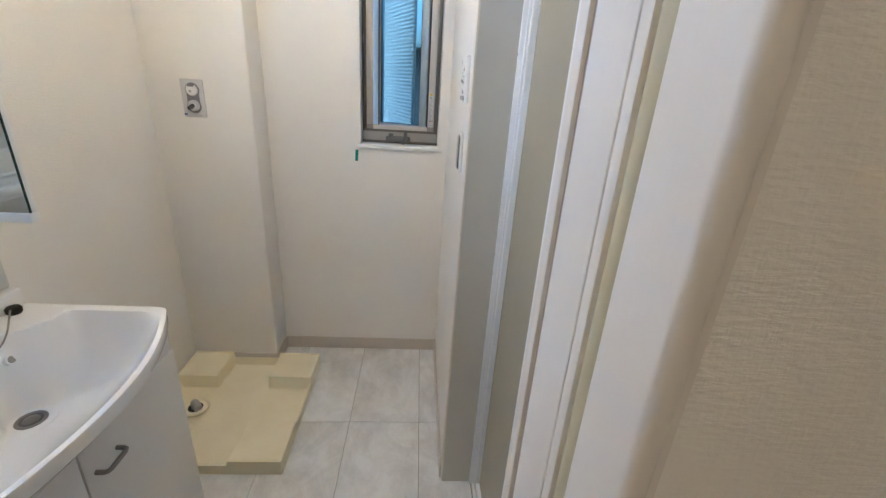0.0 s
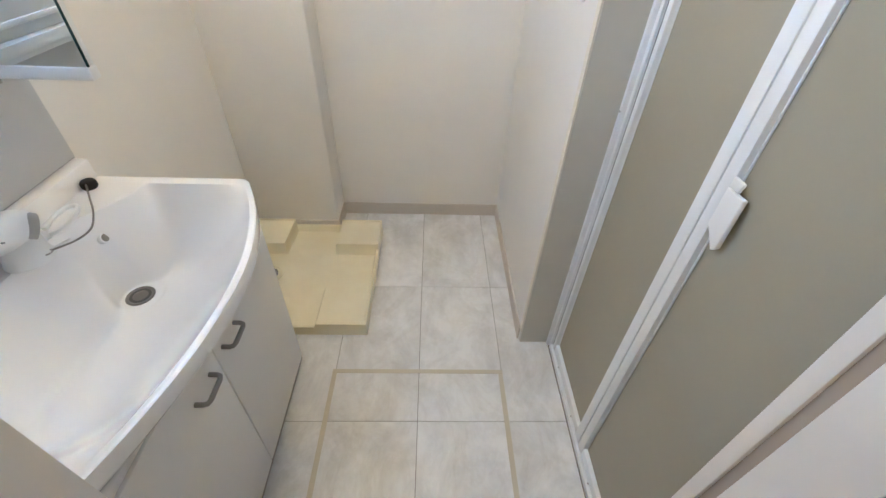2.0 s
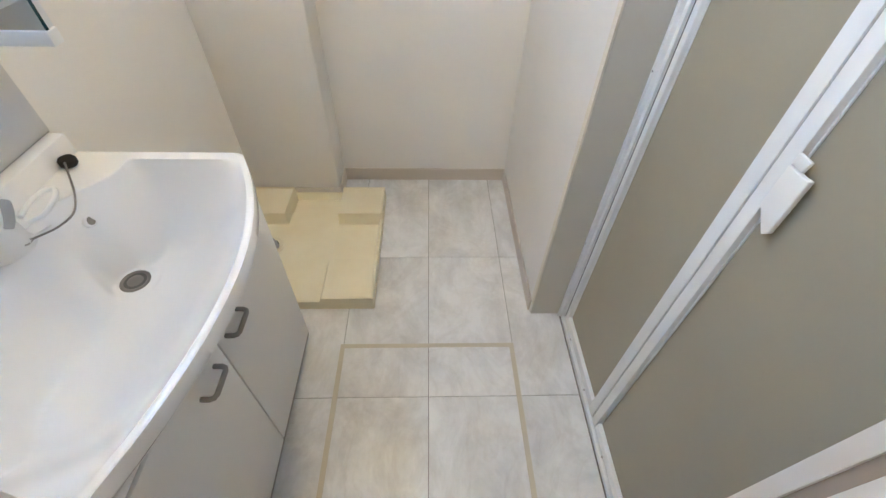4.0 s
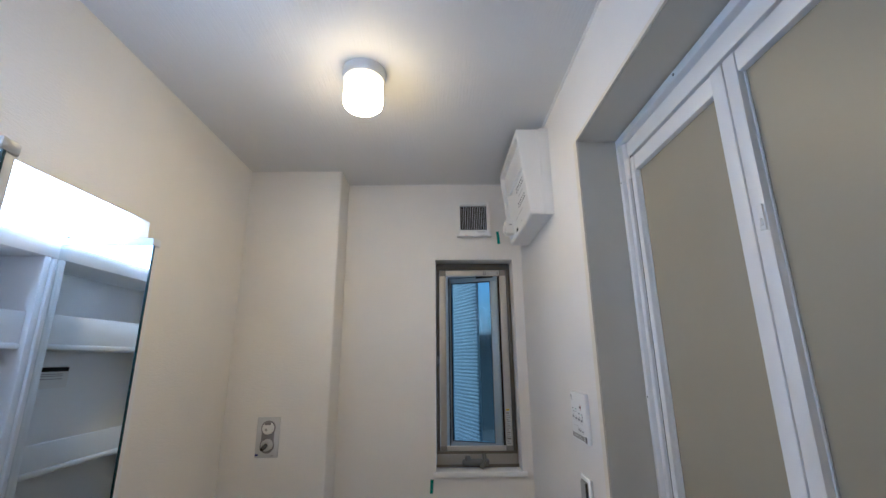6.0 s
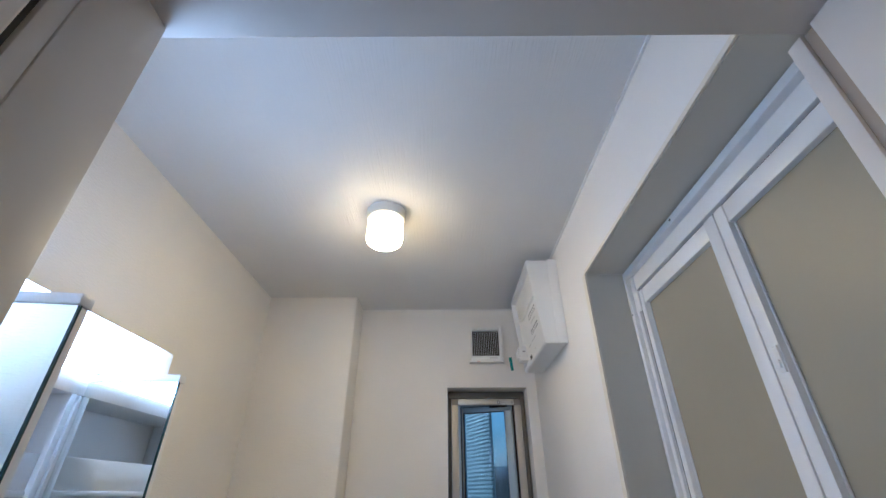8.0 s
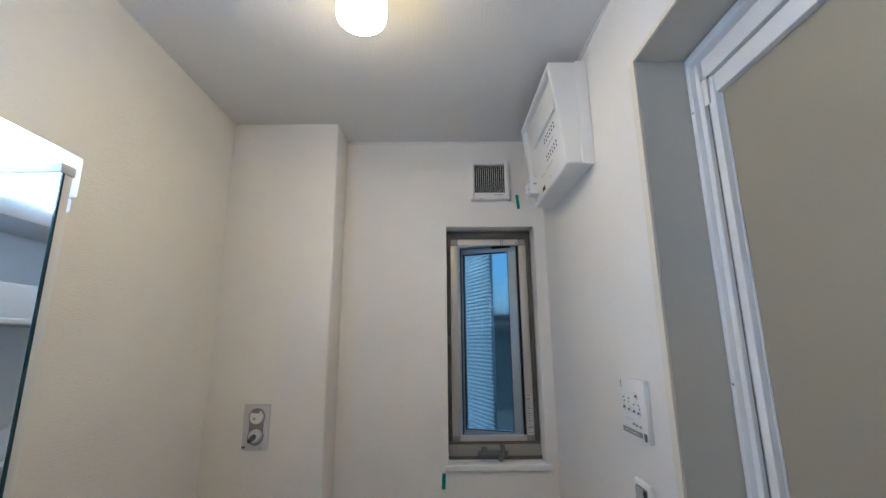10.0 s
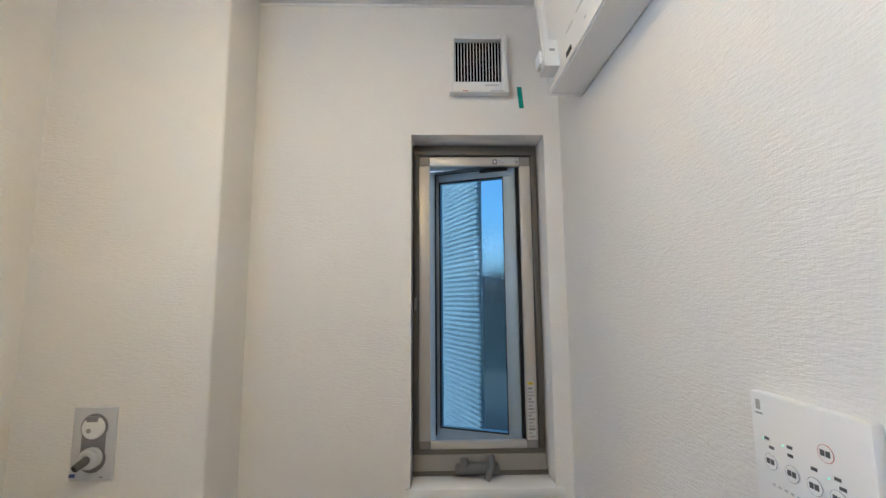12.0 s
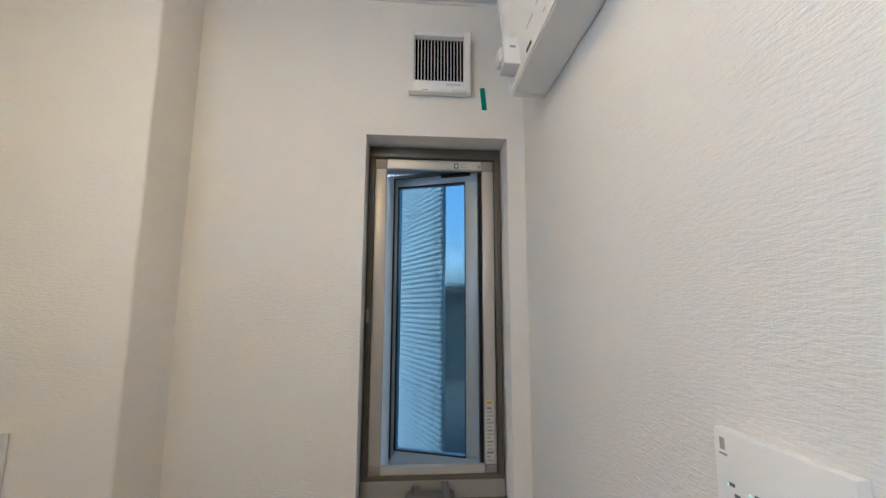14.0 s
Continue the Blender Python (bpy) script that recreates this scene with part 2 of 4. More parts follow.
def lathe(profile, centre, sides=48, bm=None):
    """A turned body round an upright axis, from (radius, height) pairs."""
    bm = bm or bmesh.new()
    cx, cy, cz = centre
    rings = []
    for r, z in profile:
        rings.append([bm.verts.new((cx + r * math.cos(a), cy + r * math.sin(a), cz + z)) for a in (2 * math.pi * k / sides for k in range(sides))])
    for a, b in zip(rings, rings[1:]):
        for k in range(sides):
            bm.faces.new((a[k], a[(k + 1) % sides], b[(k + 1) % sides], b[k]))
    bm.faces.new(rings[0])
    bm.faces.new(list(reversed(rings[-1])))
    return bm


def tube(points, r, sides=10, bm=None):
    """A round bar along a smooth line of points."""
    bm = bm or bmesh.new()
    pts = [Vector(p) for p in points]
    rings = []
    for n, p in enumerate(pts):
        way = (pts[min(n + 1, len(pts) - 1)] - pts[max(n - 1, 0)]).normalized()
        side = way.orthogonal() if n == 0 else (side - way * side.dot(way)).normalized()
        side.normalize()
        up = way.cross(side)
        rings.append([bm.verts.new(p + r * (math.cos(a) * side + math.sin(a) * up)) for a in (2 * math.pi * k / sides for k in range(sides))])
    for a, b in zip(rings, rings[1:]):
        for k in range(sides):
            bm.faces.new((a[k], a[(k + 1) % sides], b[(k + 1) % sides], b[k]))
    bm.faces.new(rings[0])
    bm.faces.new(list(reversed(rings[-1])))
    return bm


def bezier(points, steps=10):
    """Points on a smooth line through the given ones."""
    pts = [Vector(p) for p in points]
    pts = [2 * pts[0] - pts[1], *pts, 2 * pts[-1] - pts[-2]]
    out = []
    for a, b, c, d in zip(pts, pts[1:], pts[2:], pts[3:]):
        for k in range(steps):
            t = k / steps
            out.append(0.5 * (2 * b + (c - a) * t + (2 * a - 5 * b + 4 * c - d) * t * t + (3 * b - a - 3 * c + d) * t ** 3))
    return [*out, pts[-2]]


def structure(name, bm, mat, label, category, smooth=False):
    ob = part(name, bm, mat, smooth=smooth)
    return tagged(ob, label, category, kind="structure")


# ---- plan ----
LEFT, RIGHT, BACK, CEIL = -0.977, 0.245, 2.10, 2.40
BUMP_X, BUMP_Y = -0.575, 1.94
RECESS_Y, RECESS_Z, DOOR_X = 1.255, 2.169, 0.372       # recess in front of the bath door
WALL_IN, WALL_OUT = 0.432, 0.250                       # entry wall, room side and hall side
JAMB_L, JAMB_R, HEAD = -0.474, 0.230, 2.05
WX0, WX1, WZ0, WZ1 = -0.158, 0.200, 1.128, 2.025       # window opening

# ---- large structure ----
bm = box(LEFT - 0.12, BACK, 0, WX0, BACK + 0.14, CEIL)
box(WX1, BACK, 0, RIGHT + 0.4, BACK + 0.14, CEIL, bm=bm)
box(WX0, BACK, WZ1, WX1, BACK + 0.14, CEIL, bm=bm)
box(WX0, BACK, 0, WX1, BACK + 0.14, WZ0 - 0.02, bm=bm)
structure("wall_north", bm, PAPER, "white embossed wallpaper wall with a narrow window", "wall")
structure("wall_west", box(LEFT - 0.12, -1.25, 0, LEFT, BACK, CEIL), PAPER, "white embossed wallpaper wall behind the vanity", "wall")
structure("wall_northwest", box(LEFT - 0.02, BUMP_Y, -0.02, BUMP_X, BACK + 0.02, CEIL + 0.02, 0.007, segments=3), PAPER, "boxed-out wallpapered corner of the room", "wall", True)
def slab(outline, axis, a, b, bevel=0.0):
    """A flat piece cut to an outline and given thickness along one axis."""
    bm = bmesh.new()
    place = {"x": lambda u, v, w: (w, u, v), "y": lambda u, v, w: (u, w, v), "z": lambda u, v, w: (u, v, w)}[axis]
    lo, hi = ([bm.verts.new(place(u, v, w)) for u, v in outline] for w in (a, b))
    bm.faces.new(lo)
    bm.faces.new(list(reversed(hi)))
    for k in range(len(lo)):
        n = (k + 1) % len(lo)
        bm.faces.new((lo[k], lo[n], hi[n], hi[k]))
    bmesh.ops.recalc_face_normals(bm, faces=bm.faces)
    if bevel:
        bmesh.ops.bevel(bm, geom=list(bm.edges), offset=bevel, segments=3, affect="EDGES", profile=0.5)
    return bm


bm = slab([(RECESS_Y, -0.02), (BACK + 0.02, -0.02), (BACK + 0.02, CEIL + 0.02), (WALL_IN - 0.02, CEIL + 0.02), (WALL_IN - 0.02, RECESS_Z), (RECESS_Y, RECESS_Z)], "x", RIGHT, RIGHT + 0.4, 0.003)
structure("wall_east", bm, PAPER, "white embossed wallpaper wall round the bath door recess", "wall", True)
structure("wall_behind_bath_door", box(0.46, -0.02, 0, 0.60, RECESS_Y - 0.003, RECESS_Z - 0.003), LINING, "closed wall behind the bath door", "wall")
# entry wall with the doorway
bm = box(LEFT, WALL_OUT, 0, JAMB_L - 0.013, 0.4185, CEIL)
box(JAMB_R + 0.013, WALL_OUT, 0, 0.74, WALL_IN - 0.004, CEIL, bm=bm)
box(JAMB_L - 0.013, WALL_OUT, HEAD + 0.026, JAMB_R + 0.013, WALL_IN, CEIL, bm=bm)
structure("wall_south", bm, PAPER, "wallpapered wall with the washroom doorway", "wall")
structure("wall_hall", box(LEFT, -1.37, 0, 0.74, -1.25, CEIL), PAPER, "plain wall that closes the hall", "wall")
structure("wall_hall_east", box(0.62, -1.249, 0, 0.74, WALL_OUT, CEIL), PAPER, "white embossed wallpaper wall of the hall", "wall")
structure("ceiling", box(LEFT - 0.12, -1.37, CEIL, 1.37, BACK + 0.14, CEIL + 0.1), PAPER_CEIL, "white ribbed wallpaper ceiling", "ceiling")
floor = structure("floor", box(LEFT - 0.12, -1.37, -0.10, 1.37, BACK + 0.14, -0.003), JOINT, "light grey marble-patterned vinyl tile floor", "floor")

# thin shadow-line trim where walls meet the ceiling
for a in ((RIGHT - 0.006, WALL_IN, CEIL - 0.005, RIGHT, BACK - 0.001, CEIL), (BUMP_X, BACK - 0.006, CEIL - 0.005, RIGHT - 0.006, BACK, CEIL)):
    structure("trim", box(*a), PLASTIC, "slim white ceiling edge trim", "trim")

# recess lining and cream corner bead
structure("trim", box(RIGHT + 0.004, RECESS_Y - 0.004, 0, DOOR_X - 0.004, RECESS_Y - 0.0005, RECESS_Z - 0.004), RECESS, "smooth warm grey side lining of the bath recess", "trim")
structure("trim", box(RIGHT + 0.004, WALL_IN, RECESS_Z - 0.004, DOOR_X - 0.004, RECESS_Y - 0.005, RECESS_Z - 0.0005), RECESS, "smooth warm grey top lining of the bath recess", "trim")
bm = box(RIGHT - 0.0015, RECESS_Y - 0.003, 0.06, RIGHT + 0.004, RECESS_Y + 0.020, RECESS_Z, 0.0012)
structure("trim", bm, SEAL, "cream corner bead of the bath recess", "trim")
bm = box(RIGHT - 0.0015, WALL_IN, RECESS_Z - 0.003, RIGHT + 0.004, RECESS_Y - 0.004, RECESS_Z + 0.008, 0.0012)
structure("trim", bm, SEAL, "cream corner bead over the bath recess", "trim")


# doorway frame: jambs of a room-side lining, a seal strip and a rounded hall-side casing
def jamb_right(x, end):
    bm = box(x, 0.3515, 0, x + 0.0125, end - 0.034, HEAD, 0.002)
    box(x, end - 0.020, 0, x + 0.0125, end, HEAD, 0.002, bm=bm)
    box(x + 0.0005, 0.3365, 0, x + 0.0125, 0.3500, HEAD, 0.001, bm=bm)
    box(x - 0.003, 0.2475, 0, x + 0.0135, 0.3105, HEAD, 0.0065, bm=bm, segments=5)
    box(x + 0.005, 0.2496, 0, x + 0.016, 0.3000, HEAD, bm=bm)
    fr = structure("door_frame", bm, LINING, "white doorway jamb with a taupe groove", "door frame", True)
    part("groove", box(x + 0.0045, end - 0.0345, 0, x + 0.0122, end - 0.0195, HEAD - 0.002), GROOVE, fr, "taupe groove strip")
    part("joint", box(x + 0.003, 0.3495, 0, x + 0.0120, 0.3520, HEAD - 0.002), GROOVE, fr, "fine joint line")
    part("seal_strip", cylinder((x + 0.0125, 0.3245, 0.0), (x + 0.0125, 0.3245, HEAD - 0.002), 0.0122, sides=18), PILE, fr, "pale yellow rounded seal strip")
    part("joint", box(x + 0.006, 0.3100, 0, x + 0.0118, 0.3145, HEAD - 0.002), GROOVE, fr, "dark joint beside the seal")


def jamb_left(x, end):
    bm = box(x - 0.0125, 0.3425, 0, x, end, HEAD, 0.0015)
    box(x - 0.0125, 0.3260, 0, x - 0.0012, 0.3424, HEAD, 0.001, bm=bm)
    box(x - 0.0125, 0.2485, 0, x + 0.001, 0.3185, HEAD, 0.003, bm=bm, segments=4)
    fr = structure("door_frame", bm, LINING, "white doorway jamb with a dark slot near the hall", "door frame", True)
    part("groove", box(x - 0.0122, 0.3180, 0, x - 0.007, 0.3265, HEAD - 0.002), SHADOW_GAP, fr, "dark slot")


jamb_right(JAMB_R, 0.452)
jamb_left(JAMB_L, 0.4195)
bm = box(JAMB_L - 0.0125, 0.316, HEAD, JAMB_R + 0.0125, 0.431, HEAD + 0.026, 0.002)
box(JAMB_L - 0.0125, 0.2515, HEAD - 0.004, JAMB_R + 0.0125, 0.304, HEAD + 0.026, 0.003, bm=bm)
head = structure("door_frame", bm, LINING, "white doorway head", "door frame", True)
part("groove", box(JAMB_L - 0.012, 0.3042, HEAD + 0.006, JAMB_R + 0.012, 0.3158, HEAD + 0.02), GROOVE, head, "taupe groove strip")

# baseboards
for a in ((BUMP_X, BACK - 0.007, 0, RIGHT, BACK, 0.068), (BUMP_X, BUMP_Y, 0, BUMP_X + 0.007, BACK - 0.0075, 0.068),
          (LEFT, BUMP_Y - 0.007, 0, BUMP_X + 0.007, BUMP_Y, 0.068), (RIGHT - 0.007, RECESS_Y + 0.011, 0, RIGHT, BACK - 0.0075, 0.066),
          (LEFT, 1.17, 0, LEFT + 0.007, BUMP_Y - 0.0075, 0.068)):
    structure("baseboard", box(*a, 0.0015), SKIRT, "low beige vinyl baseboard", "baseboard")


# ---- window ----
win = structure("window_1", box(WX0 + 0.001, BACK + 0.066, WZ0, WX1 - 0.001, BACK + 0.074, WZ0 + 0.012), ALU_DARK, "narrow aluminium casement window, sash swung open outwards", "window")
YF = BACK + 0.073


def frame_bars(x0, x1, z0, z1, y0, y1, w, bottom=None, bevel=0.002, top=None, right=None, left=None):
    b = w if bottom is None else bottom
    a = w if top is None else top
    r = w if right is None else right
    m = w if left is None else left
    return [box(x0, y0, z0 + b, x0 + m, y1, z1 - a, bevel), box(x1 - r, y0, z0 + b, x1, y1, z1 - a, bevel),
            box(x0, y0, z1 - a, x1, y1, z1, bevel), box(x0, y0, z0, x1, y1, z0 + b, bevel)]


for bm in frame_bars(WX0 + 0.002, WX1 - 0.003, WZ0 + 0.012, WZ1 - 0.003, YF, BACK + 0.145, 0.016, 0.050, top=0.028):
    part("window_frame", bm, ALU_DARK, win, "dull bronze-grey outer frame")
part("outer_head", box(WX0 + 0.002, BACK + 0.146, 1.986, WX1 - 0.003, BACK + 0.200, 2.040, 0.002), SASH_ALU, win, "outer head bar with the blue of daylight in its colour")
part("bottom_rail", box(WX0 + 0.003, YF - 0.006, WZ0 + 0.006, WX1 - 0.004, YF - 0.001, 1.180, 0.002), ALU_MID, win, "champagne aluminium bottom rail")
SX0, SX1, SB, ST = -0.139, 0.179, 1.182, 1.991         # insect screen frame
part("screen_frame", box(SX0, YF + 0.006, SB + 0.0275, SX0 + 0.030, YF + 0.022, ST - 0.0275, 0.002), ALU, win, "champagne aluminium insect screen frame")
part("screen_frame", box(SX1 - 0.030, YF + 0.006, SB + 0.0275, SX1, YF + 0.022, ST - 0.0275, 0.002), ALU, win, "champagne aluminium insect screen frame")
for z in (SB, ST - 0.027):
    part("screen_frame", box(SX0 + 0.0305, YF + 0.006, z, SX1 - 0.0305, YF + 0.022, z + 0.027, 0.002), ALU, win, "champagne aluminium insect screen frame")
    for x in (SX0, SX1 - 0.030):
        part("corner_block", box(x, YF + 0.0068, z, x + 0.030, YF + 0.021, z + 0.027, 0.002), CORNER, win, "grey plastic corner block")
latch = part("latch", box(WX0 + 0.004, YF - 0.010, 1.545, WX0 + 0.017, YF - 0.0005, 1.612, 0.003), INK, win, "small dark side latch")
part("latch_lever", box(WX0 + 0.006, YF - 0.018, 1.556, WX0 + 0.013, YF - 0.0105, 1.590, 0.003), GREY_PLASTIC, latch)
part("latch_screw", cylinder((WX0 + 0.013, YF - 0.0112, 1.582), (WX0 + 0.013, YF - 0.0095, 1.582), 0.0022, sides=10), DARK, latch)
part("sticker", box(0.070, YF + 0.0045, 1.967, 0.147, YF + 0.0055, 1.984), LABEL, win, "small pale maker's label")
part("sticker_mark", box(0.0715, YF + 0.0035, 1.9685, 0.0835, YF + 0.0045, 1.9825), INK, win, "dark square mark")
part("sticker_mark", box(0.0745, YF + 0.0028, 1.9715, 0.0805, YF + 0.0034, 1.9795), STICKER, win)
part("sticker_mark", box(0.136, YF + 0.0035, 1.970, 0.144, YF + 0.0045, 1.979), MID_GREY, win)
for z, w in ((1.979, 0.010), (1.973, 0.020)):
    part("sticker_mark", box(0.0865, YF + 0.0035, z - 0.001, 0.0865 + w, YF + 0.0045, z + 0.001), MID_GREY, win)
part("sticker", box(0.1525, YF + 0.0045, 1.212, 0.1725, YF + 0.0055, 1.363), LABEL, win, "long pale instruction label")
part("sticker_mark", box(0.1530, YF + 0.0035, 1.353, 0.1685, YF + 0.0045, 1.361), YELLOW, win, "yellow warning band")
part("sticker_mark", box(0.1600, YF + 0.0028, 1.355, 0.1625, YF + 0.0034, 1.359), INK, win)
for k in range(15):
    z, w = 1.343 - k * 0.0088, (0.012, 0.015, 0.017, 0.009, 0.016)[k % 5]
    part("sticker_mark", box(0.1540, YF + 0.0035, z - 0.0022, 0.1540 + w, YF + 0.0045, z + (0.0018 if k % 4 else 0.0036)), MID_GREY if k % 3 else CORNER, win)
# sash, hinged on its right stile and swung out
HX, HY, ANG = 0.140, YF + 0.033, radians(21)
PL, PR = -0.237, -0.036                                # pane edges along the sash
sash_turn = Matrix.Translation((HX, HY, 0)) @ Matrix.Rotation(-ANG, 4, "Z")


def in_sash(bm):
    bm.transform(sash_turn)
    return bm


SZ0, SZ1 = 1.170, 1.981
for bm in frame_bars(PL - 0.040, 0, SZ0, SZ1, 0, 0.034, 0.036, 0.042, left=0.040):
    part("sash", in_sash(bm), SASH_ALU, win, "sash bar with the blue of daylight in its colour")
part("sash_edge", in_sash(box(PL - 0.0405, -0.003, SZ0 + 0.001, PL - 0.0135, -0.0004, SZ1 - 0.001, 0.001)), SKYLIT_ALU, win, "outer edge of the sash, coloured bright as if sky-lit")
part("sash_bead", in_sash(box(PL - 0.013, -0.004, SZ0 + 0.020, PL - 0.010, 0.001, SZ1 - 0.010)), DARK, win, "dark groove of the sash stile")
part("sash_bead", in_sash(box(PL - 0.004, -0.005, SZ0 + 0.030, PL - 0.0005, 0.001, SZ1 - 0.020, 0.001)), ALU, win, "bright glazing bead")
part("sash_bead", in_sash(box(PL - 0.030, -0.0016, SZ1 - 0.0125, -0.004, 0.001, SZ1 - 0.0105)), DARK, win, "dark groove of the sash rail")
for bm in frame_bars(PL - 0.001, PR + 0.001, SZ0 + 0.041, SZ1 - 0.035, -0.001, 0.008, 0.003, left=0.004, top=0.005):
    part("gasket", in_sash(bm), DARK, win, "black glazing gasket")
pane = part("pane", in_sash(box(PL, 0.012, SZ0 + 0.042, PR, 0.016, SZ1 - 0.036)), GLASS, win, "rippled obscure glass")
pane.visible_shadow = False
part("stay_arm", in_sash(box(-0.105, -0.004, SZ1 - 0.020, -0.020, -0.0003, SZ1 - 0.009)), DARK, win, "dark stay arm")
part("hinge_post", box(0.1435, YF + 0.030, 1.195, 0.1600, YF + 0.060, 1.985, 0.001), BLACK, win, "dark rubber-lined hinge side")
# crank
crank = part("crank_housing", box(-0.047, YF - 0.034, WZ0 + 0.010, 0.070, YF - 0.0065, WZ0 + 0.036, 0.011, segments=3), CRANK, win, "dark grey window crank")
part("crank_cap", cylinder((-0.022, YF - 0.022, WZ0 + 0.030), (-0.022, YF - 0.022, WZ0 + 0.049), 0.014, 0.010, bevel=0.003), CRANK, crank)
part("crank_handle", tube(bezier([(0.046, YF - 0.028, WZ0 + 0.057), (0.047, YF - 0.040, WZ0 + 0.040), (0.040, YF - 0.044, WZ0 + 0.020), (0.032, YF - 0.046, WZ0 + 0.004)], 5), 0.0085, 12), CRANK, crank)
# lining of the opening and sill
bm = box(WX0, BACK - 0.008, WZ0 - 0.020, WX1, BACK + 0.066, WZ0, 0.002)
box(WX0 - 0.010, BACK - 0.012, WZ0 - 0.020, WX1 + 0.018, BACK - 0.001, WZ0 - 0.0005, 0.002, bm=bm)
part("window_sill", bm, PLASTIC, win, "white window sill board")

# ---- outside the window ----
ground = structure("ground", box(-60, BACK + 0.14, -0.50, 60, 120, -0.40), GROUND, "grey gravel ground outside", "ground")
A, B = Vector((0.067, 2.52, 0)), Vector((-1.83, 7.15, 0))
way = (B - A).normalized()
out = Vector((way.y, -way.x, 0))
nb = tagged(new("garden_wall"), "grey neighbouring house wall with horizontal ribbed siding", "house wall")
bm = bmesh.new()
box(0, 0, -0.4, (B - A).length, 0.012, 4.2, bm=bm)
TO_WALL = Matrix.Translation(A) @ Matrix(((way.x, out.x, 0, 0), (way.y, out.y, 0, 0), (0, 0, 1, 0), (0, 0, 0, 1)))
bm.transform(TO_WALL)
part("wall_panel", bm, SIDING_SHADE, nb, "siding backing, darkened for the shade between the ribs")
length = (B - A).length
rib = None
for k in range(240):
    z = -0.36 + k * 0.0188
    if rib is None:
        bm = box(0.0005, -0.010, 0, length - 0.001, 0.002, 0.0125, 0.003, segments=1)
        bm.transform(TO_WALL)
        rib = part("siding_rib", bm, SIDING, nb, smooth=False)
        rib.location.z = z
    else:
        r2 = new("siding_rib", rib.data)
        r2.parent = nb
        r2.location.z = z
far = tagged(new("far_house"), "dark rendered house across the yard", "house")
# runs on unseen to the left, added so the siding mirrors something dark
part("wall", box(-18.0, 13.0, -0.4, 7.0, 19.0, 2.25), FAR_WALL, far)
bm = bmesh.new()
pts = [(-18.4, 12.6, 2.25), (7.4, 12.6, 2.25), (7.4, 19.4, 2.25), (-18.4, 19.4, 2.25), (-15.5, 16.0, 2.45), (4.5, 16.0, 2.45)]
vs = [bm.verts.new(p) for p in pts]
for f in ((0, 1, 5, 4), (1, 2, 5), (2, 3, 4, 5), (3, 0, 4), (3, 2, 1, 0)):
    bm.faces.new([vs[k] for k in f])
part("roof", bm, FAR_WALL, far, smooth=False)


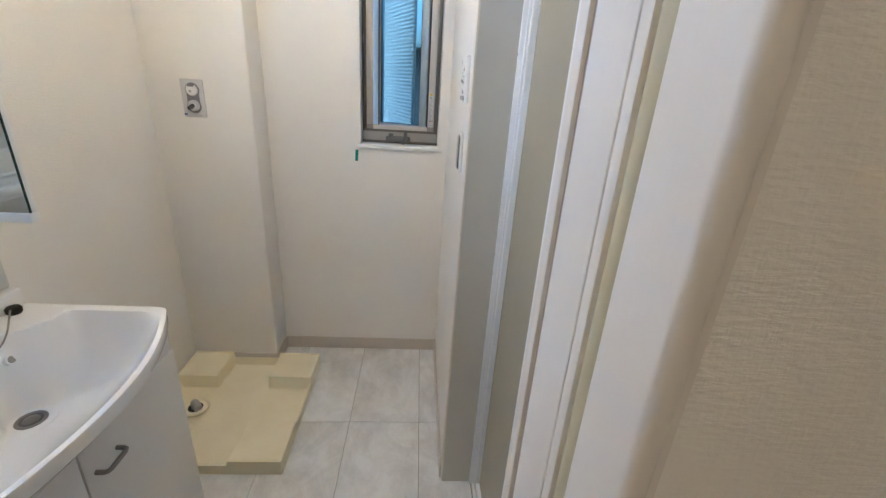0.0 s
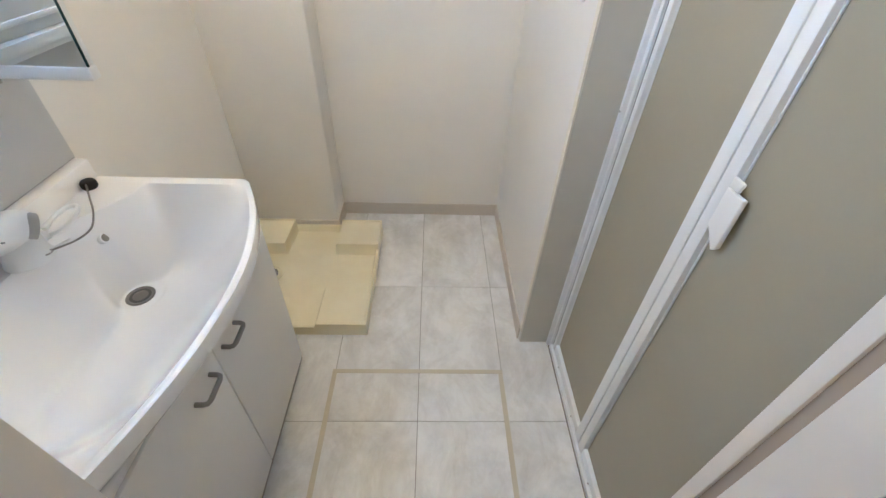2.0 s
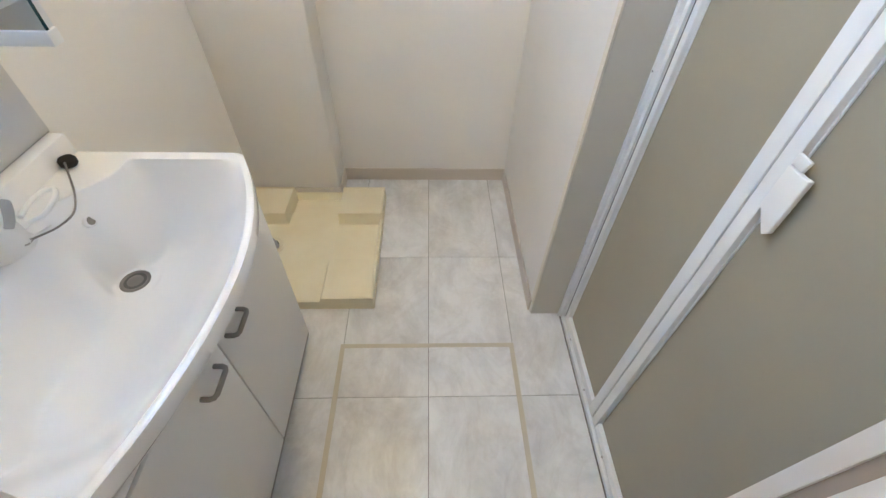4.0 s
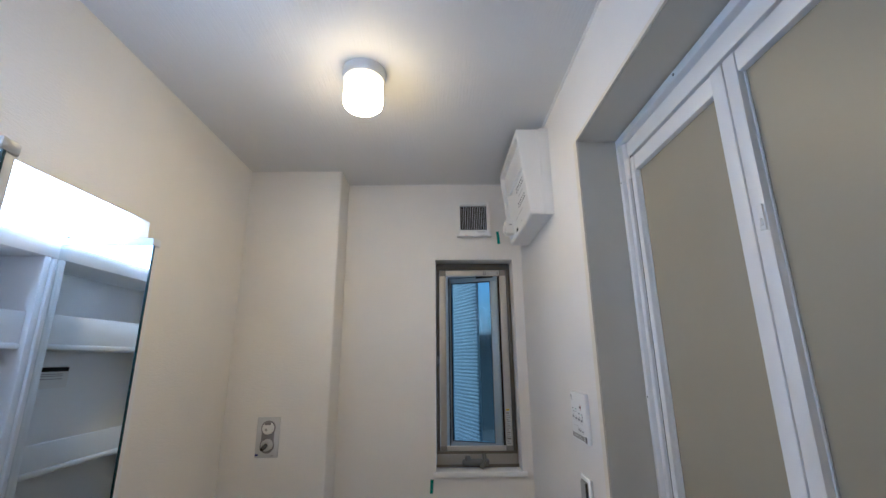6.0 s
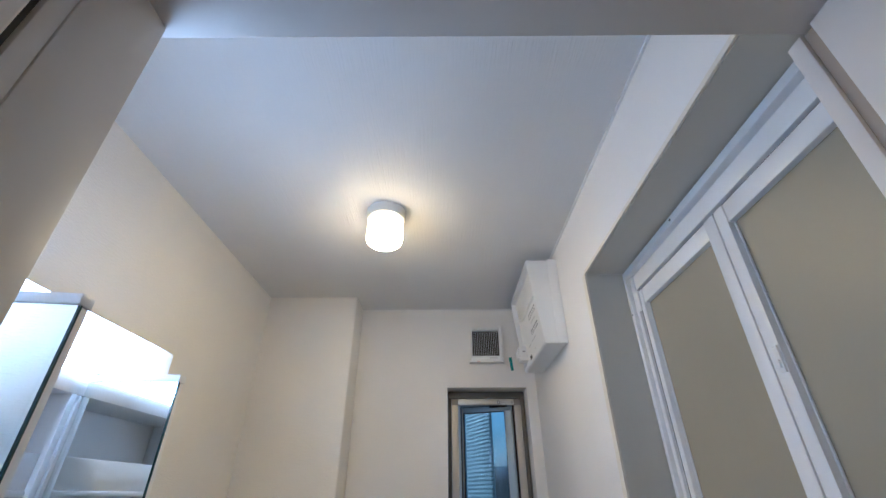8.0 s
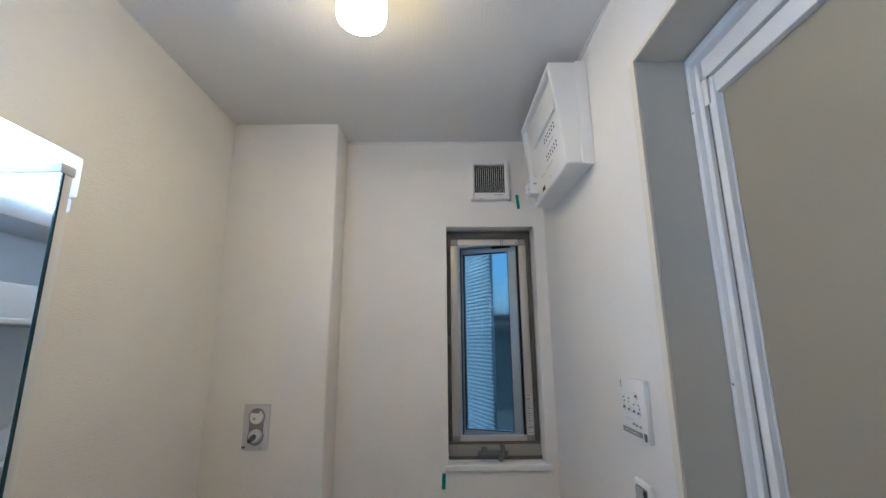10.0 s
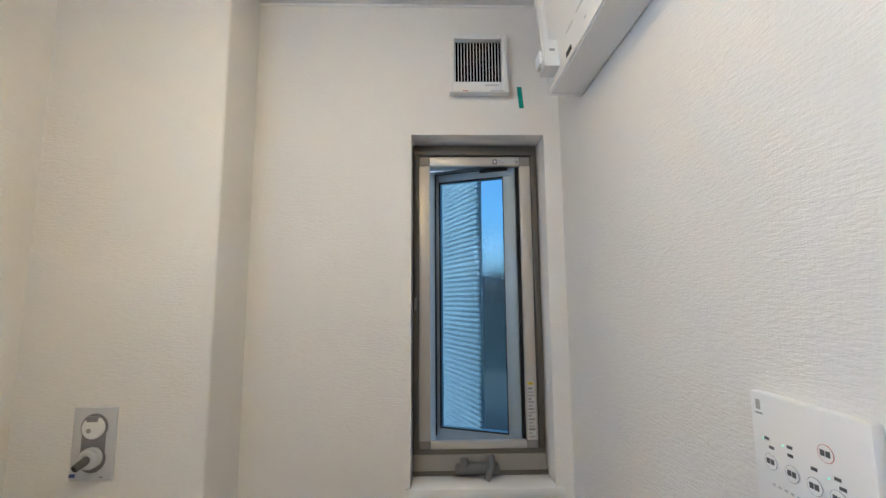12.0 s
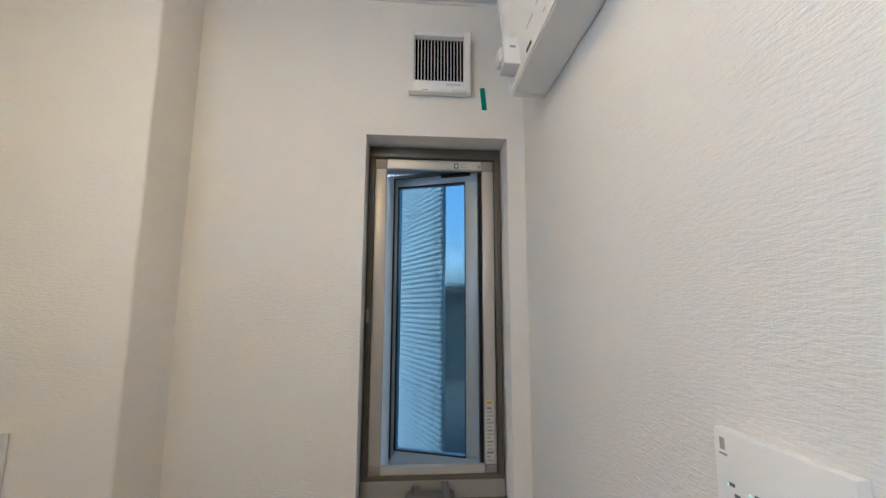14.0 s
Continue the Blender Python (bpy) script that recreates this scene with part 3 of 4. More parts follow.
# ---- bath door ----
def bath_door():
    t = thing("bath_door", (0.39, 0.84, 0), "white framed folding bath door with beige frosted panels, closed", "door")
    x = DOOR_X
    y0, y1, z1 = 0.44, RECESS_Y - 0.006, RECESS_Z - 0.006
    # outer frame, two-stepped
    part("frame_side", box(x - 0.020, y1 - 0.0135, 0.0, x + 0.06, y1, z1, 0.002), FRAME_WHITE, t)
    part("frame_side", box(x - 0.009, y1 - 0.0285, 0.024, x + 0.06, y1 - 0.0138, z1 - 0.0205, 0.0015), FRAME_WHITE, t)
    part("frame_gasket", box(x - 0.001, y1 - 0.0425, 0.03, x + 0.05, y1 - 0.0288, z1 - 0.06), RUBBER, t, "grey rubber gasket")
    for k in (0.0305, 0.0400):
        part("gasket_line", box(x - 0.0022, y1 - k - 0.0016, 0.03, x - 0.0004, y1 - k, z1 - 0.062), GASKET, t, "thin dark gasket groove")
    part("frame_side", box(x - 0.010, y0 + 0.010, 0.0, x + 0.06, y0 + 0.030, z1, 0.002), FRAME_WHITE, t)
    part("frame_head", box(x - 0.020, y0 + 0.0305, z1 - 0.020, x + 0.06, y1 - 0.0140, z1, 0.002), FRAME_WHITE, t)
    part("frame_head", box(x - 0.004, y0 + 0.0305, z1 - 0.064, x + 0.06, y1 - 0.0290, z1 - 0.0205, 0.003), FRAME_WHITE, t)
    part("frame_gasket", box(x + 0.006, y0 + 0.0305, z1 - 0.074, x + 0.05, y1 - 0.044, z1 - 0.0645), GASKET, t, "grey rubber gasket")
    sill = part("threshold", box(x - 0.012, y0, 0.0, x + 0.010, y1 - 0.0205, 0.022, 0.003), FRAME_WHITE, t, "white door threshold with screws")
    part("threshold", box(x + 0.030, y0, 0.0, x + 0.055, y1 - 0.0205, 0.030, 0.003), FRAME_WHITE, t)
    part("threshold_channel", box(x + 0.010, y0, 0.0, x + 0.0295, y1 - 0.0205, 0.010), SEAL, t, "cream threshold channel")
    for y in (1.12, 0.93, 0.72):
        part("screw", cylinder((x - 0.002, y, 0.0215), (x - 0.002, y, 0.0235), 0.0035, sides=10), STEEL, sill)
    for z in (2.035, 1.49, 0.95, 0.4):
        part("screw", cylinder((x - 0.0208, y1 - 0.008, z), (x - 0.0190, y1 - 0.008, z), 0.0022, sides=10), GASKET, t)
    part("screw", cylinder((x - 0.0212, y1 - 0.30, z1 - 0.010), (x - 0.0195, y1 - 0.30, z1 - 0.010), 0.003, sides=10), GASKET, t)
    # two leaves: deep stiles and rails round a recessed panel
    zt, zb, f = 2.088, 0.034, x - 0.008
    for ya, yb, sa, sb in ((0.8345, y1 - 0.0435, 0.0325, 0.0195), (0.475, 0.8310, 0.022, 0.0285)):
        leaf = part("leaf", box(f + 0.015, ya + 0.010, zb + 0.01, f + 0.019, yb - 0.010, zt - 0.01), FROST, t, "beige frosted resin panel")
        part("stile", box(f, ya, zb, f + 0.036, ya + sa, zt, 0.002), FRAME_WHITE, leaf, "white aluminium stile")
        part("stile", box(f, yb - sb, zb, f + 0.036, yb, zt, 0.002), FRAME_WHITE, leaf, "white aluminium stile")
        part("rail", box(f + 0.002, ya + sa, zt - 0.040, f + 0.036, yb - sb, zt, 0.002), FRAME_WHITE, leaf, "white aluminium rail")
        part("rail", box(f + 0.002, ya + sa, zb, f + 0.036, yb - sb, zb + 0.035, 0.002), FRAME_WHITE, leaf, "white aluminium rail")
        for a, b in ((ya + sa, ya + sa + 0.003), (yb - sb - 0.003, yb - sb)):
            part("bead", box(f + 0.012, a, zb + 0.036, f + 0.0147, b, zt - 0.041), FRAME_WHITE, leaf, "thin white glazing bead")
    part("hinge_gap", box(f + 0.004, 0.8312, zb, f + 0.030, 0.8343, zt), GASKET, t, "dark grey fold gap")
    # pull handle: flat plate off the stile, slanted at the foot, with a thumb notch at its top
    h = part("handle", slab([(0.804, 0.938), (0.770, 0.906), (0.7605, 0.916), (0.7605, 1.012), (0.774, 1.010), (0.804, 1.010)], "x", f - 0.0035, f + 0.0055, 0.002), PLASTIC, t, "white plastic pull handle")
    part("handle_hook", slab([(0.804, 1.011), (0.781, 1.011), (0.777, 1.030), (0.804, 1.030)], "x", f - 0.002, f + 0.004, 0.002), PLASTIC, h)
    lk = part("lock", box(f - 0.003, 0.8055, 1.771, f - 0.0003, 0.8175, 1.812, 0.0014, segments=3), PLASTIC, t, "small white emergency latch")
    part("lock_knob", box(f - 0.006, 0.8085, 1.777, f - 0.0032, 0.8145, 1.790, 0.001), PLASTIC, lk)
    part("lock_rim", box(f - 0.0036, 0.8050, 1.770, f - 0.0008, 0.8062, 1.812), PLASTIC, lk)
    part("roller_cap", box(f - 0.006, y1 - 0.052, zt - 0.055, f - 0.0005, y1 - 0.036, zt + 0.002, 0.003), PLASTIC, t, "white roller guide")
    return t


bath_door()


# ---- vanity ----
VY0, VY1, RIM = 0.4195, 1.150, 0.791
VYC = 0.793


def front_x(y):
    """Front line of the basin in plan, bowed out in the middle."""
    d = y - VYC
    x = -0.468 - (0.80 if d > 0 else 0.58) * d * d
    e = min(y - VY0, VY1 - y)
    return x - 0.012 * max(0.0, 1 - e / 0.014) ** 2


def smoothstep(a, b, v):
    v = min(1.0, max(0.0, (v - a) / (b - a)))
    return v * v * (3 - 2 * v)


DRAIN_Z = 0.582


def hollow(d, width):
    """0 at the rim, 1 from that width on, steep first and then easing out."""
    return 1 - (1 - min(1.0, max(0.0, d / width))) ** 2.3


def basin_height(x, y):
    """Height of the basin's upper surface."""
    xf = front_x(y)
    front = xf - x
    back = x - (-0.886 + 0.075 * smoothstep(0.14, 0.30, abs(y - VYC)))
    wall_f = hollow(front - 0.014, 0.33) * hollow(y - VY0 - 0.026, 0.16) * hollow(VY1 - y - 0.026, 0.125)
    wall_b = hollow(back, 0.07)
    deep = 0.150 + 0.062 * smoothstep(1.0, 0.0, math.hypot((x + 0.80) / 0.55, (y - 0.95) / 0.75))
    z = RIM - deep * wall_f * wall_b
    near = math.hypot(x + 0.815, y - 0.945)
    z += (DRAIN_Z - z) * smoothstep(0.060, 0.040, near)
    if front > 0:
        z += 0.002 * smoothstep(0.0, 0.006, front) - 0.002
    return z


def vanity():
    t = thing("washbasin_cabinet", (-0.77, VYC, 0), "white bathroom vanity with a bowed basin and two doors", "vanity")
    # basin: upper surface, bowed apron and underside
    bm = bmesh.new()
    nu, nv = 150, 140
    grid = []
    for j in range(nv + 1):
        y = VY0 + (VY1 - VY0) * j / nv
        row = []
        for i in range(nu + 1):
            x = -0.935 + (front_x(y) + 0.935) * (i / nu)
            row.append(bm.verts.new((x, y, basin_height(x, y))))
        grid.append(row)
    for a, b in zip(grid, grid[1:]):
        for i in range(nu):
            bm.faces.new((a[i], a[i + 1], b[i + 1], b[i]))
    ring = [*[grid[0][i] for i in range(nu + 1)], *[r[-1] for r in grid[1:]], *[grid[-1][i] for i in range(nu - 1, -1, -1)]]
    last = ring
    for k, z in ((-0.02, RIM - 0.006), (-0.02, RIM - 0.030), (0.06, RIM - 0.040), (0.30, 0.738), (0.62, 0.712), (0.88, 0.682), (1.0, 0.656)):
        nxt = []
        for v in ring:
            x = v.co.x + (min(v.co.x, -0.578) - v.co.x) * k
            nxt.append(bm.verts.new((x, v.co.y, z)))
        for n in range(len(ring) - 1):
            bm.faces.new((last[n], last[n + 1], nxt[n + 1], nxt[n]))
        last = nxt
    basin = part("basin", bm, BOWL, t, "glossy white resin basin")
    # raised back ledge
    part("back_ledge", box(LEFT + 0.001, VY0, 0.66, -0.934, VY1, 0.840, 0.004), BOWL, t, "white raised ledge behind the basin")
    # drain with a strainer, overflow hole
    dz = basin_height(-0.815, 0.945)
    d = part("drain", lathe([(0.031, -0.004), (0.0325, 0.001), (0.0305, 0.003), (0.026, 0.0025), (0.0245, 0.0012), (0.006, 0.0012)], (-0.815, 0.945, dz)), DRAIN, t, "dull grey steel drain ring")
    part("cup", lathe([(0.0240, 0.0), (0.0240, 0.0014), (0.004, 0.0014)], (-0.815, 0.945, dz), 32), SHADOW_GAP, d, "dark disc for the shade inside the drain")
    part("strainer", lathe([(0.017, 0.0), (0.017, 0.003), (0.012, 0.005), (0.002, 0.005)], (-0.815, 0.945, dz - 0.001), 24), DRAIN, d)
    oy = 0.988
    ox = next(x for x in (-0.90 + 0.001 * k for k in range(90)) if basin_height(x, oy) < 0.728)
    part("overflow_rim", cylinder((ox - 0.010, oy, 0.726), (ox + 0.0020, oy, 0.7295), 0.0125, sides=28, bevel=0.002), BOWL, t)
    part("overflow", cylinder((ox - 0.008, oy, 0.7265), (ox + 0.0030, oy, 0.7300), 0.0090, sides=24), GREY_PLASTIC, t, "dark overflow hole")
    # cabinet body
    part("body", box(LEFT + 0.002, VY0 + 0.025, 0.045, -0.592, VY1 - 0.021, 0.545, 0.002), WHITE, t, "white cabinet carcass")
    for a, b in ((VY0 + 0.008, VY0 + 0.0245), (VY1 - 0.0205, VY1 - 0.004)):
        part("side_panel", box(LEFT + 0.002, a, 0.045, -0.592, b, 0.664, 0.001), WHITE, t, "white cabinet side panel")
    part("plinth", box(LEFT + 0.002, VY0 + 0.010, 0.0, -0.612, VY1 - 0.008, 0.045), SHADOW_GAP, t, "recessed plinth, darkened for the shade under the cabinet")
    # added strip draws the dark line of shade below the doors
    part("kick_strip", box(-0.590, VY0 + 0.010, 0.036, -0.5745, VY1 - 0.006, 0.0515, 0.001), GREY_PLASTIC, t, "dark grey strip for the line of shade under the doors")
    mid = 0.778
    for a, b, ha in ((VY0 + 0.008, mid - 0.002, 0.669), (mid + 0.002, VY1 - 0.004, 0.807)):
        door = part("door", box(-0.5905, a, 0.052, -0.572, b, 0.654, 0.003), WHITE, t, "white melamine door")
        hb, zc = ha + 0.068, 0.570
        bow = [(-0.5725, ha, zc), (-0.556, ha, zc), (-0.5485, ha + 0.003, zc), (-0.5455, ha + 0.010, zc), (-0.5455, hb - 0.010, zc), (-0.5485, hb - 0.003, zc), (-0.556, hb, zc), (-0.5725, hb, zc)]
        part("handle", tube(bow, 0.0055, 12), GREY_PLASTIC, door, "grey plastic bow handle")
    # faucet: round base, domed head with a grey band, open loop lever and a spout
    fx, fy = -0.882, 0.848
    body = part("faucet", lathe([(0.041, 0), (0.041, 0.004), (0.038, 0.010), (0.036, 0.050), (0.0345, 0.052), (0.0345, 0.054), (0.036, 0.056), (0.034, 0.070), (0.012, 0.074)], (fx, fy, RIM), 40), PLASTIC, t, "white single-lever mixer tap")
    bm = bmesh.new()
    lie = Matrix.Translation((fx + 0.006, fy - 0.022, RIM + 0.078)) @ Matrix.Rotation(radians(-14), 4, "Z")
    bmesh.ops.create_uvsphere(bm, u_segments=36, v_segments=24, radius=1.0, matrix=lie @ Matrix.Diagonal((0.035, 0.062, 0.033, 1)))
    part("head", bm, PLASTIC, body)
    part("spout", tube(bezier([(fx + 0.002, fy - 0.050, RIM + 0.078), (fx + 0.010, fy - 0.100, RIM + 0.074), (fx + 0.024, fy - 0.150, RIM + 0.062)], 6), 0.021, 18), PLASTIC, body)
    c, a = Vector((fx + 0.010, fy + 0.004, RIM + 0.076)), Vector((0.60, 0.62, -0.50)).normalized()
    part("band", cylinder(c + a * 0.014, c + a * 0.033, 0.0290, 0.0250, sides=36, bevel=0.003), MID_GREY, body, "mid-grey band")
    for dy in (-0.050, -0.006):
        part("dimple", cylinder((fx + 0.036, fy + dy, RIM + 0.082), (fx + 0.0412, fy + dy, RIM + 0.083), 0.0018, sides=10), MID_GREY, body)
    loop = [(0.026, 0.024, 0.062), (0.020, 0.062, 0.064), (0.026, 0.092, 0.065), (0.040, 0.098, 0.064), (0.050, 0.078, 0.060), (0.050, 0.042, 0.054), (0.034, 0.020, 0.053)]
    part("lever", tube(bezier([(fx + p + 0.014, fy + q, RIM + r - 0.008) for p, q, r in loop], 6), 0.0045, 12), PLASTIC, body, "open loop lever")
    part("chain_eye", tube([(fx + 0.034, fy + 0.020, RIM + 0.008), (fx + 0.048, fy + 0.050, RIM + 0.008)], 0.004, 8), PLASTIC, body)
    return t


vanity()

# plug on its chain
plug = thing("sink_plug", (-0.925, 1.095, 0.80), "black rubber plug on a steel bead chain, on the basin ledge", "plug")
part("stopper", lathe([(0.014, 0), (0.017, 0.004), (0.0175, 0.014), (0.014, 0.019), (0.006, 0.021)], (-0.920, 1.098, RIM + 0.0005), 28), BLACK, plug)
chain = bezier([(-0.913, 1.082, 0.808), (-0.886, 1.045, 0.802), (-0.850, 0.995, 0.797), (-0.826, 0.945, 0.792), (-0.826, 0.900, 0.796), (-0.843, 0.862, 0.803)], 9)
bm = tube(chain, 0.0014, 6)
for p in chain[::1]:
    bmesh.ops.create_icosphere(bm, subdivisions=1, radius=0.0026, matrix=Matrix.Translation(p))
part("chain", bm, DRAIN, plug, "thin steel bead chain")
part("ring", tube(bezier([(-0.847 + 0.008 * math.cos(a), 0.853 + 0.008 * math.sin(a), 0.804) for a in (0.6 * k for k in range(11))], 2), 0.0014, 6), STEEL, plug)

# splash panel
sp = thing("splash_panel", (LEFT, 0.79, 0.845), "plain grey-white splash panel above the basin", "splash panel")
part("panel", box(LEFT, VY0, 0.8425, LEFT + 0.012, VY1 + 0.004, 1.10, 0.001), SPLASH, sp)
part("joint_bead", box(LEFT + 0.001, VY0, 0.8402, LEFT + 0.0115, VY1 + 0.003, 0.8424), RUBBER, sp, "grey sealant joint")


# ---- mirror cabinet ----
def mirror_cabinet():
    t = thing("mirror_cabinet", (-0.91, 0.80, 1.10), "white three-part mirror cabinet with its mirror doors swung open", "mirror cabinet")
    x0, x1, z0, z1 = LEFT + 0.013, -0.850, 1.105, 1.800
    y0, y1 = 0.436, 1.165
    part("back_panel", box(LEFT + 0.001, y0, z0, x0, y1, z1), CABINET_WHITE, t)
    for ya, yb in ((y0, y0 + 0.015), (0.530, 0.545), (0.936, 0.950), (y1 - 0.015, y1)):
        part("side_panel", box(x0, ya, z0 + 0.02, x1, yb, z1 - 0.032, 0.002), CABINET_WHITE, t)
    part("top_panel", box(x0, y0, z1 - 0.032, x1, y1, z1, 0.002), CABINET_WHITE, t)
    part("bottom_panel", box(x0, y0, z0, x1, y1, z0 + 0.02, 0.002), CABINET_WHITE, t)
    part("underside_rail", box(x0, y0 + 0.02, z0 - 0.020, x1 - 0.030, 1.06, z0, 0.004), CABINET_WHITE, t)
    for a, b in ((0.4515, 0.5295), (0.5455, 0.9355), (0.9505, y1 - 0.0155)):
        for z, lip in ((1.604, 1.668), (1.386, 1.441), (1.146, 1.210)):
            sh = part("shelf", box(x0, a, z, x1 - 0.006, b, z + 0.010, 0.003), CABINET_WHITE, t, "white plastic shelf")
            part("shelf_lip", box(x1 - 0.013, a, z + 0.0095, x1 - 0.0095, b, lip, 0.0012), CABINET_WHITE, sh)
        part("bottom_strip", box(x1 - 0.020, a, z0 + 0.021, x1 - 0.016, b, 1.1455, 0.001), CABINET_WHITE, t, "white strip under the tray")
        part("peg", cylinder((x1 - 0.0162, b - 0.020, 1.130), (x1 - 0.004, b - 0.020, 1.130), 0.004, sides=12, bevel=0.001), PLASTIC, t, "small white peg")
    # label on the back panel
    lab = part("label", box(x0, 0.745, 1.528, x0 + 0.0008, 0.845, 1.572), STICKER, t, "white instruction label with a black head bar")
    part("label_bar", box(x0 + 0.0008, 0.747, 1.562, x0 + 0.0014, 0.843, 1.571), DARK, lab)
    part("label_bar", box(x0 + 0.0008, 0.826, 1.532, x0 + 0.0014, 0.843, 1.550), DARK, lab)
    for z in (1.556, 1.552, 1.546):
        part("label_bar", box(x0 + 0.0008, 0.760, z, x0 + 0.0014, 0.820, z + 0.0016), MID_GREY, lab)

    def mirror_door(hx, hy, width, angle):
        turn = Matrix.Translation((hx, hy, 0)) @ Matrix.Rotation(angle, 4, "Z")
        zb, zt = 1.095, 1.806

        def put(bm):
            bm.transform(turn)
            return bm
        # local x runs from the hinge to the free edge, the mirror looks to local -y
        d = part("mirror_door", put(box(0, 0.005, zb + 0.022, width - 0.002, 0.018, zt - 0.014, 0.001)), CABINET_WHITE, t, "open mirror-faced door")
        part("mirror", put(box(0, 0.0, zb + 0.022, width - 0.0025, 0.0045, zt - 0.014)), MIRROR, d, "clear silvered mirror")
        part("glass_edge", put(box(width - 0.0024, 0.0, zb + 0.022, width, 0.0035, zt - 0.014)), GLASS_EDGE, d, "dark polished mirror edge")
        part("door_rail", put(box(0, -0.003, zt - 0.0138, width, 0.020, zt, 0.002)), CABINET_WHITE, d, "white plastic top rail")
        part("door_rail", put(box(0, -0.003, zb, width, 0.020, zb + 0.0218, 0.003)), CABINET_WHITE, d, "white plastic bottom rail")
        for z in (zt - 0.001, zb - 0.004):
            part("hinge", put(cylinder((0.004, 0.006, z - 0.006), (0.004, 0.006, z + 0.006), 0.006, sides=14)), STEEL, d, "small steel hinge")

    part("door_stile", box(x1 - 0.020, 0.9505, z0 + 0.022, x1 + 0.0035, 0.9575, z1 - 0.034, 0.001), CABINET_WHITE, t, "white strip behind the open door")
    mirror_door(-0.846, 0.958, 0.172, 0.0)
    mirror_door(-0.846, 0.551, 0.268, radians(7))
    return t


mirror_cabinet()

# light over the mirror cabinet
ml = thing("mirror_light", (-0.90, 0.80, 1.83), "long glowing white light box on top of the mirror cabinet", "wall light")
part("housing", box(LEFT + 0.001, 0.436, 1.8015, -0.862, 1.165, 1.912, 0.003), CABINET_WHITE, ml, "white light housing")
# lip is added to hold back the glow on the wall above
part("housing_lip", box(-0.8615, 0.436, 1.9065, -0.852, 1.165, 1.912, 0.001), CABINET_WHITE, ml, "thin white lip added to keep glow off the wall above")
part("lower_lens", box(-0.8615, 0.440, 1.802, -0.845, 1.165, 1.8285, 0.003), TUBE_GLOW, ml, "narrow glowing strip under the diffuser")
part("light_cover", box(-0.8615, 0.440, 1.830, -0.836, 1.165, 1.906, 0.004), TUBE_GLOW, ml, "glowing diffuser that dims towards its end")

# ---- washing machine pan ----
PX0, PX1, PY0, PY1 = LEFT + 0.009, -0.357, 1.278, 1.932


def pan():
    t = thing("washing_machine_pan", ((PX0 + PX1) / 2, (PY0 + PY1) / 2, 0), "cream plastic washing machine tray on the floor, empty", "drain pan")
    bm = bmesh.new()
    rows = []
    low, pad_back, pad_front, rim = 0.013, 0.074, 0.062, 0.042
    bxl, bxr, fxr = PX0 + 0.180, -0.557, -0.560       # pad edges
    byy, fyy = 1.742, 1.492

    def height(x, y):
        r = lambda a, b, v: smoothstep(a, b, v)
        ends = min(x - PX0, PX1 - x, y - PY0, PY1 - y)
        z = low + (rim - low) * r(0.020, 0.012, ends)
        back = r(byy - 0.003, byy + 0.003, y)
        z = max(z, low + (pad_back - low) * back * max(r(bxr - 0.003, bxr + 0.003, x), r(bxl + 0.003 + 0.4 * (y - byy) * 0.1, bxl - 0.003, x)))
        front = r(fyy + 0.012, fyy - 0.012, y)
        z = max(z, low + (pad_front - low) * front * max(r(fxr - 0.010, fxr + 0.010, x), r(PX0 + 0.19, PX0 + 0.17, x)))
        z += 0.0055 * r(0.0115, 0.0085, ends)
        if ends < 0.0015:
            z -= 0.003
        return z

    def lines(a, b, marks):
        v = {a, b, a + 0.001, b - 0.001, a + 0.0085, b - 0.0085, a + 0.0115, b - 0.0115, a + 0.012, b - 0.012, a + 0.020, b - 0.020}
        v |= {a + (b - a) * k / 30 for k in range(31)}
        for m in marks:
            v |= {m - 0.010, m - 0.004, m - 0.0015, m, m + 0.0015, m + 0.004, m + 0.010}
        return sorted(w for w in v if a <= w <= b)

    xs, ys = lines(PX0, PX1, (bxl, bxr, fxr)), lines(PY0, PY1, (byy, fyy))
    n = len(xs) - 1
    for y in ys:
        rows.append([bm.verts.new((x, y, height(x, y))) for x in xs])
    for a, b in zip(rows, rows[1:]):
        for i in range(n):
            bm.faces.new((a[i], a[i + 1], b[i + 1], b[i]))
    ring = [*rows[0], *[r[-1] for r in rows[1:]], *reversed(rows[-1][:-1]), *[r[0] for r in reversed(rows[1:-1])]]
    low = [bm.verts.new((v.co.x, v.co.y, 0.0)) for v in ring]
    for k in range(len(ring)):
        bm.faces.new((ring[k], ring[(k + 1) % len(ring)], low[(k + 1) % len(ring)], low[k]))
    part("tray", bm, PAN, t)
    cx, cy = -0.822, 1.594
    tr = part("drain_trap", lathe([(0.052, 0.020), (0.052, 0.027), (0.044, 0.029), (0.040, 0.0255), (0.004, 0.0255)], (cx, cy, 0), 36), PAN, t, "cream drain cover")
    part("drain_hole", lathe([(0.030, 0.0256), (0.030, 0.027), (0.004, 0.027)], (cx, cy, 0), 28), DARK, tr)
    part("elbow", tube(bezier([(cx, cy, 0.02), (cx, cy, 0.050), (cx + 0.02, cy - 0.022, 0.062), (cx + 0.035, cy - 0.040, 0.055)], 6), 0.016, 14), MID_GREY, tr, "grey drain elbow")


pan()

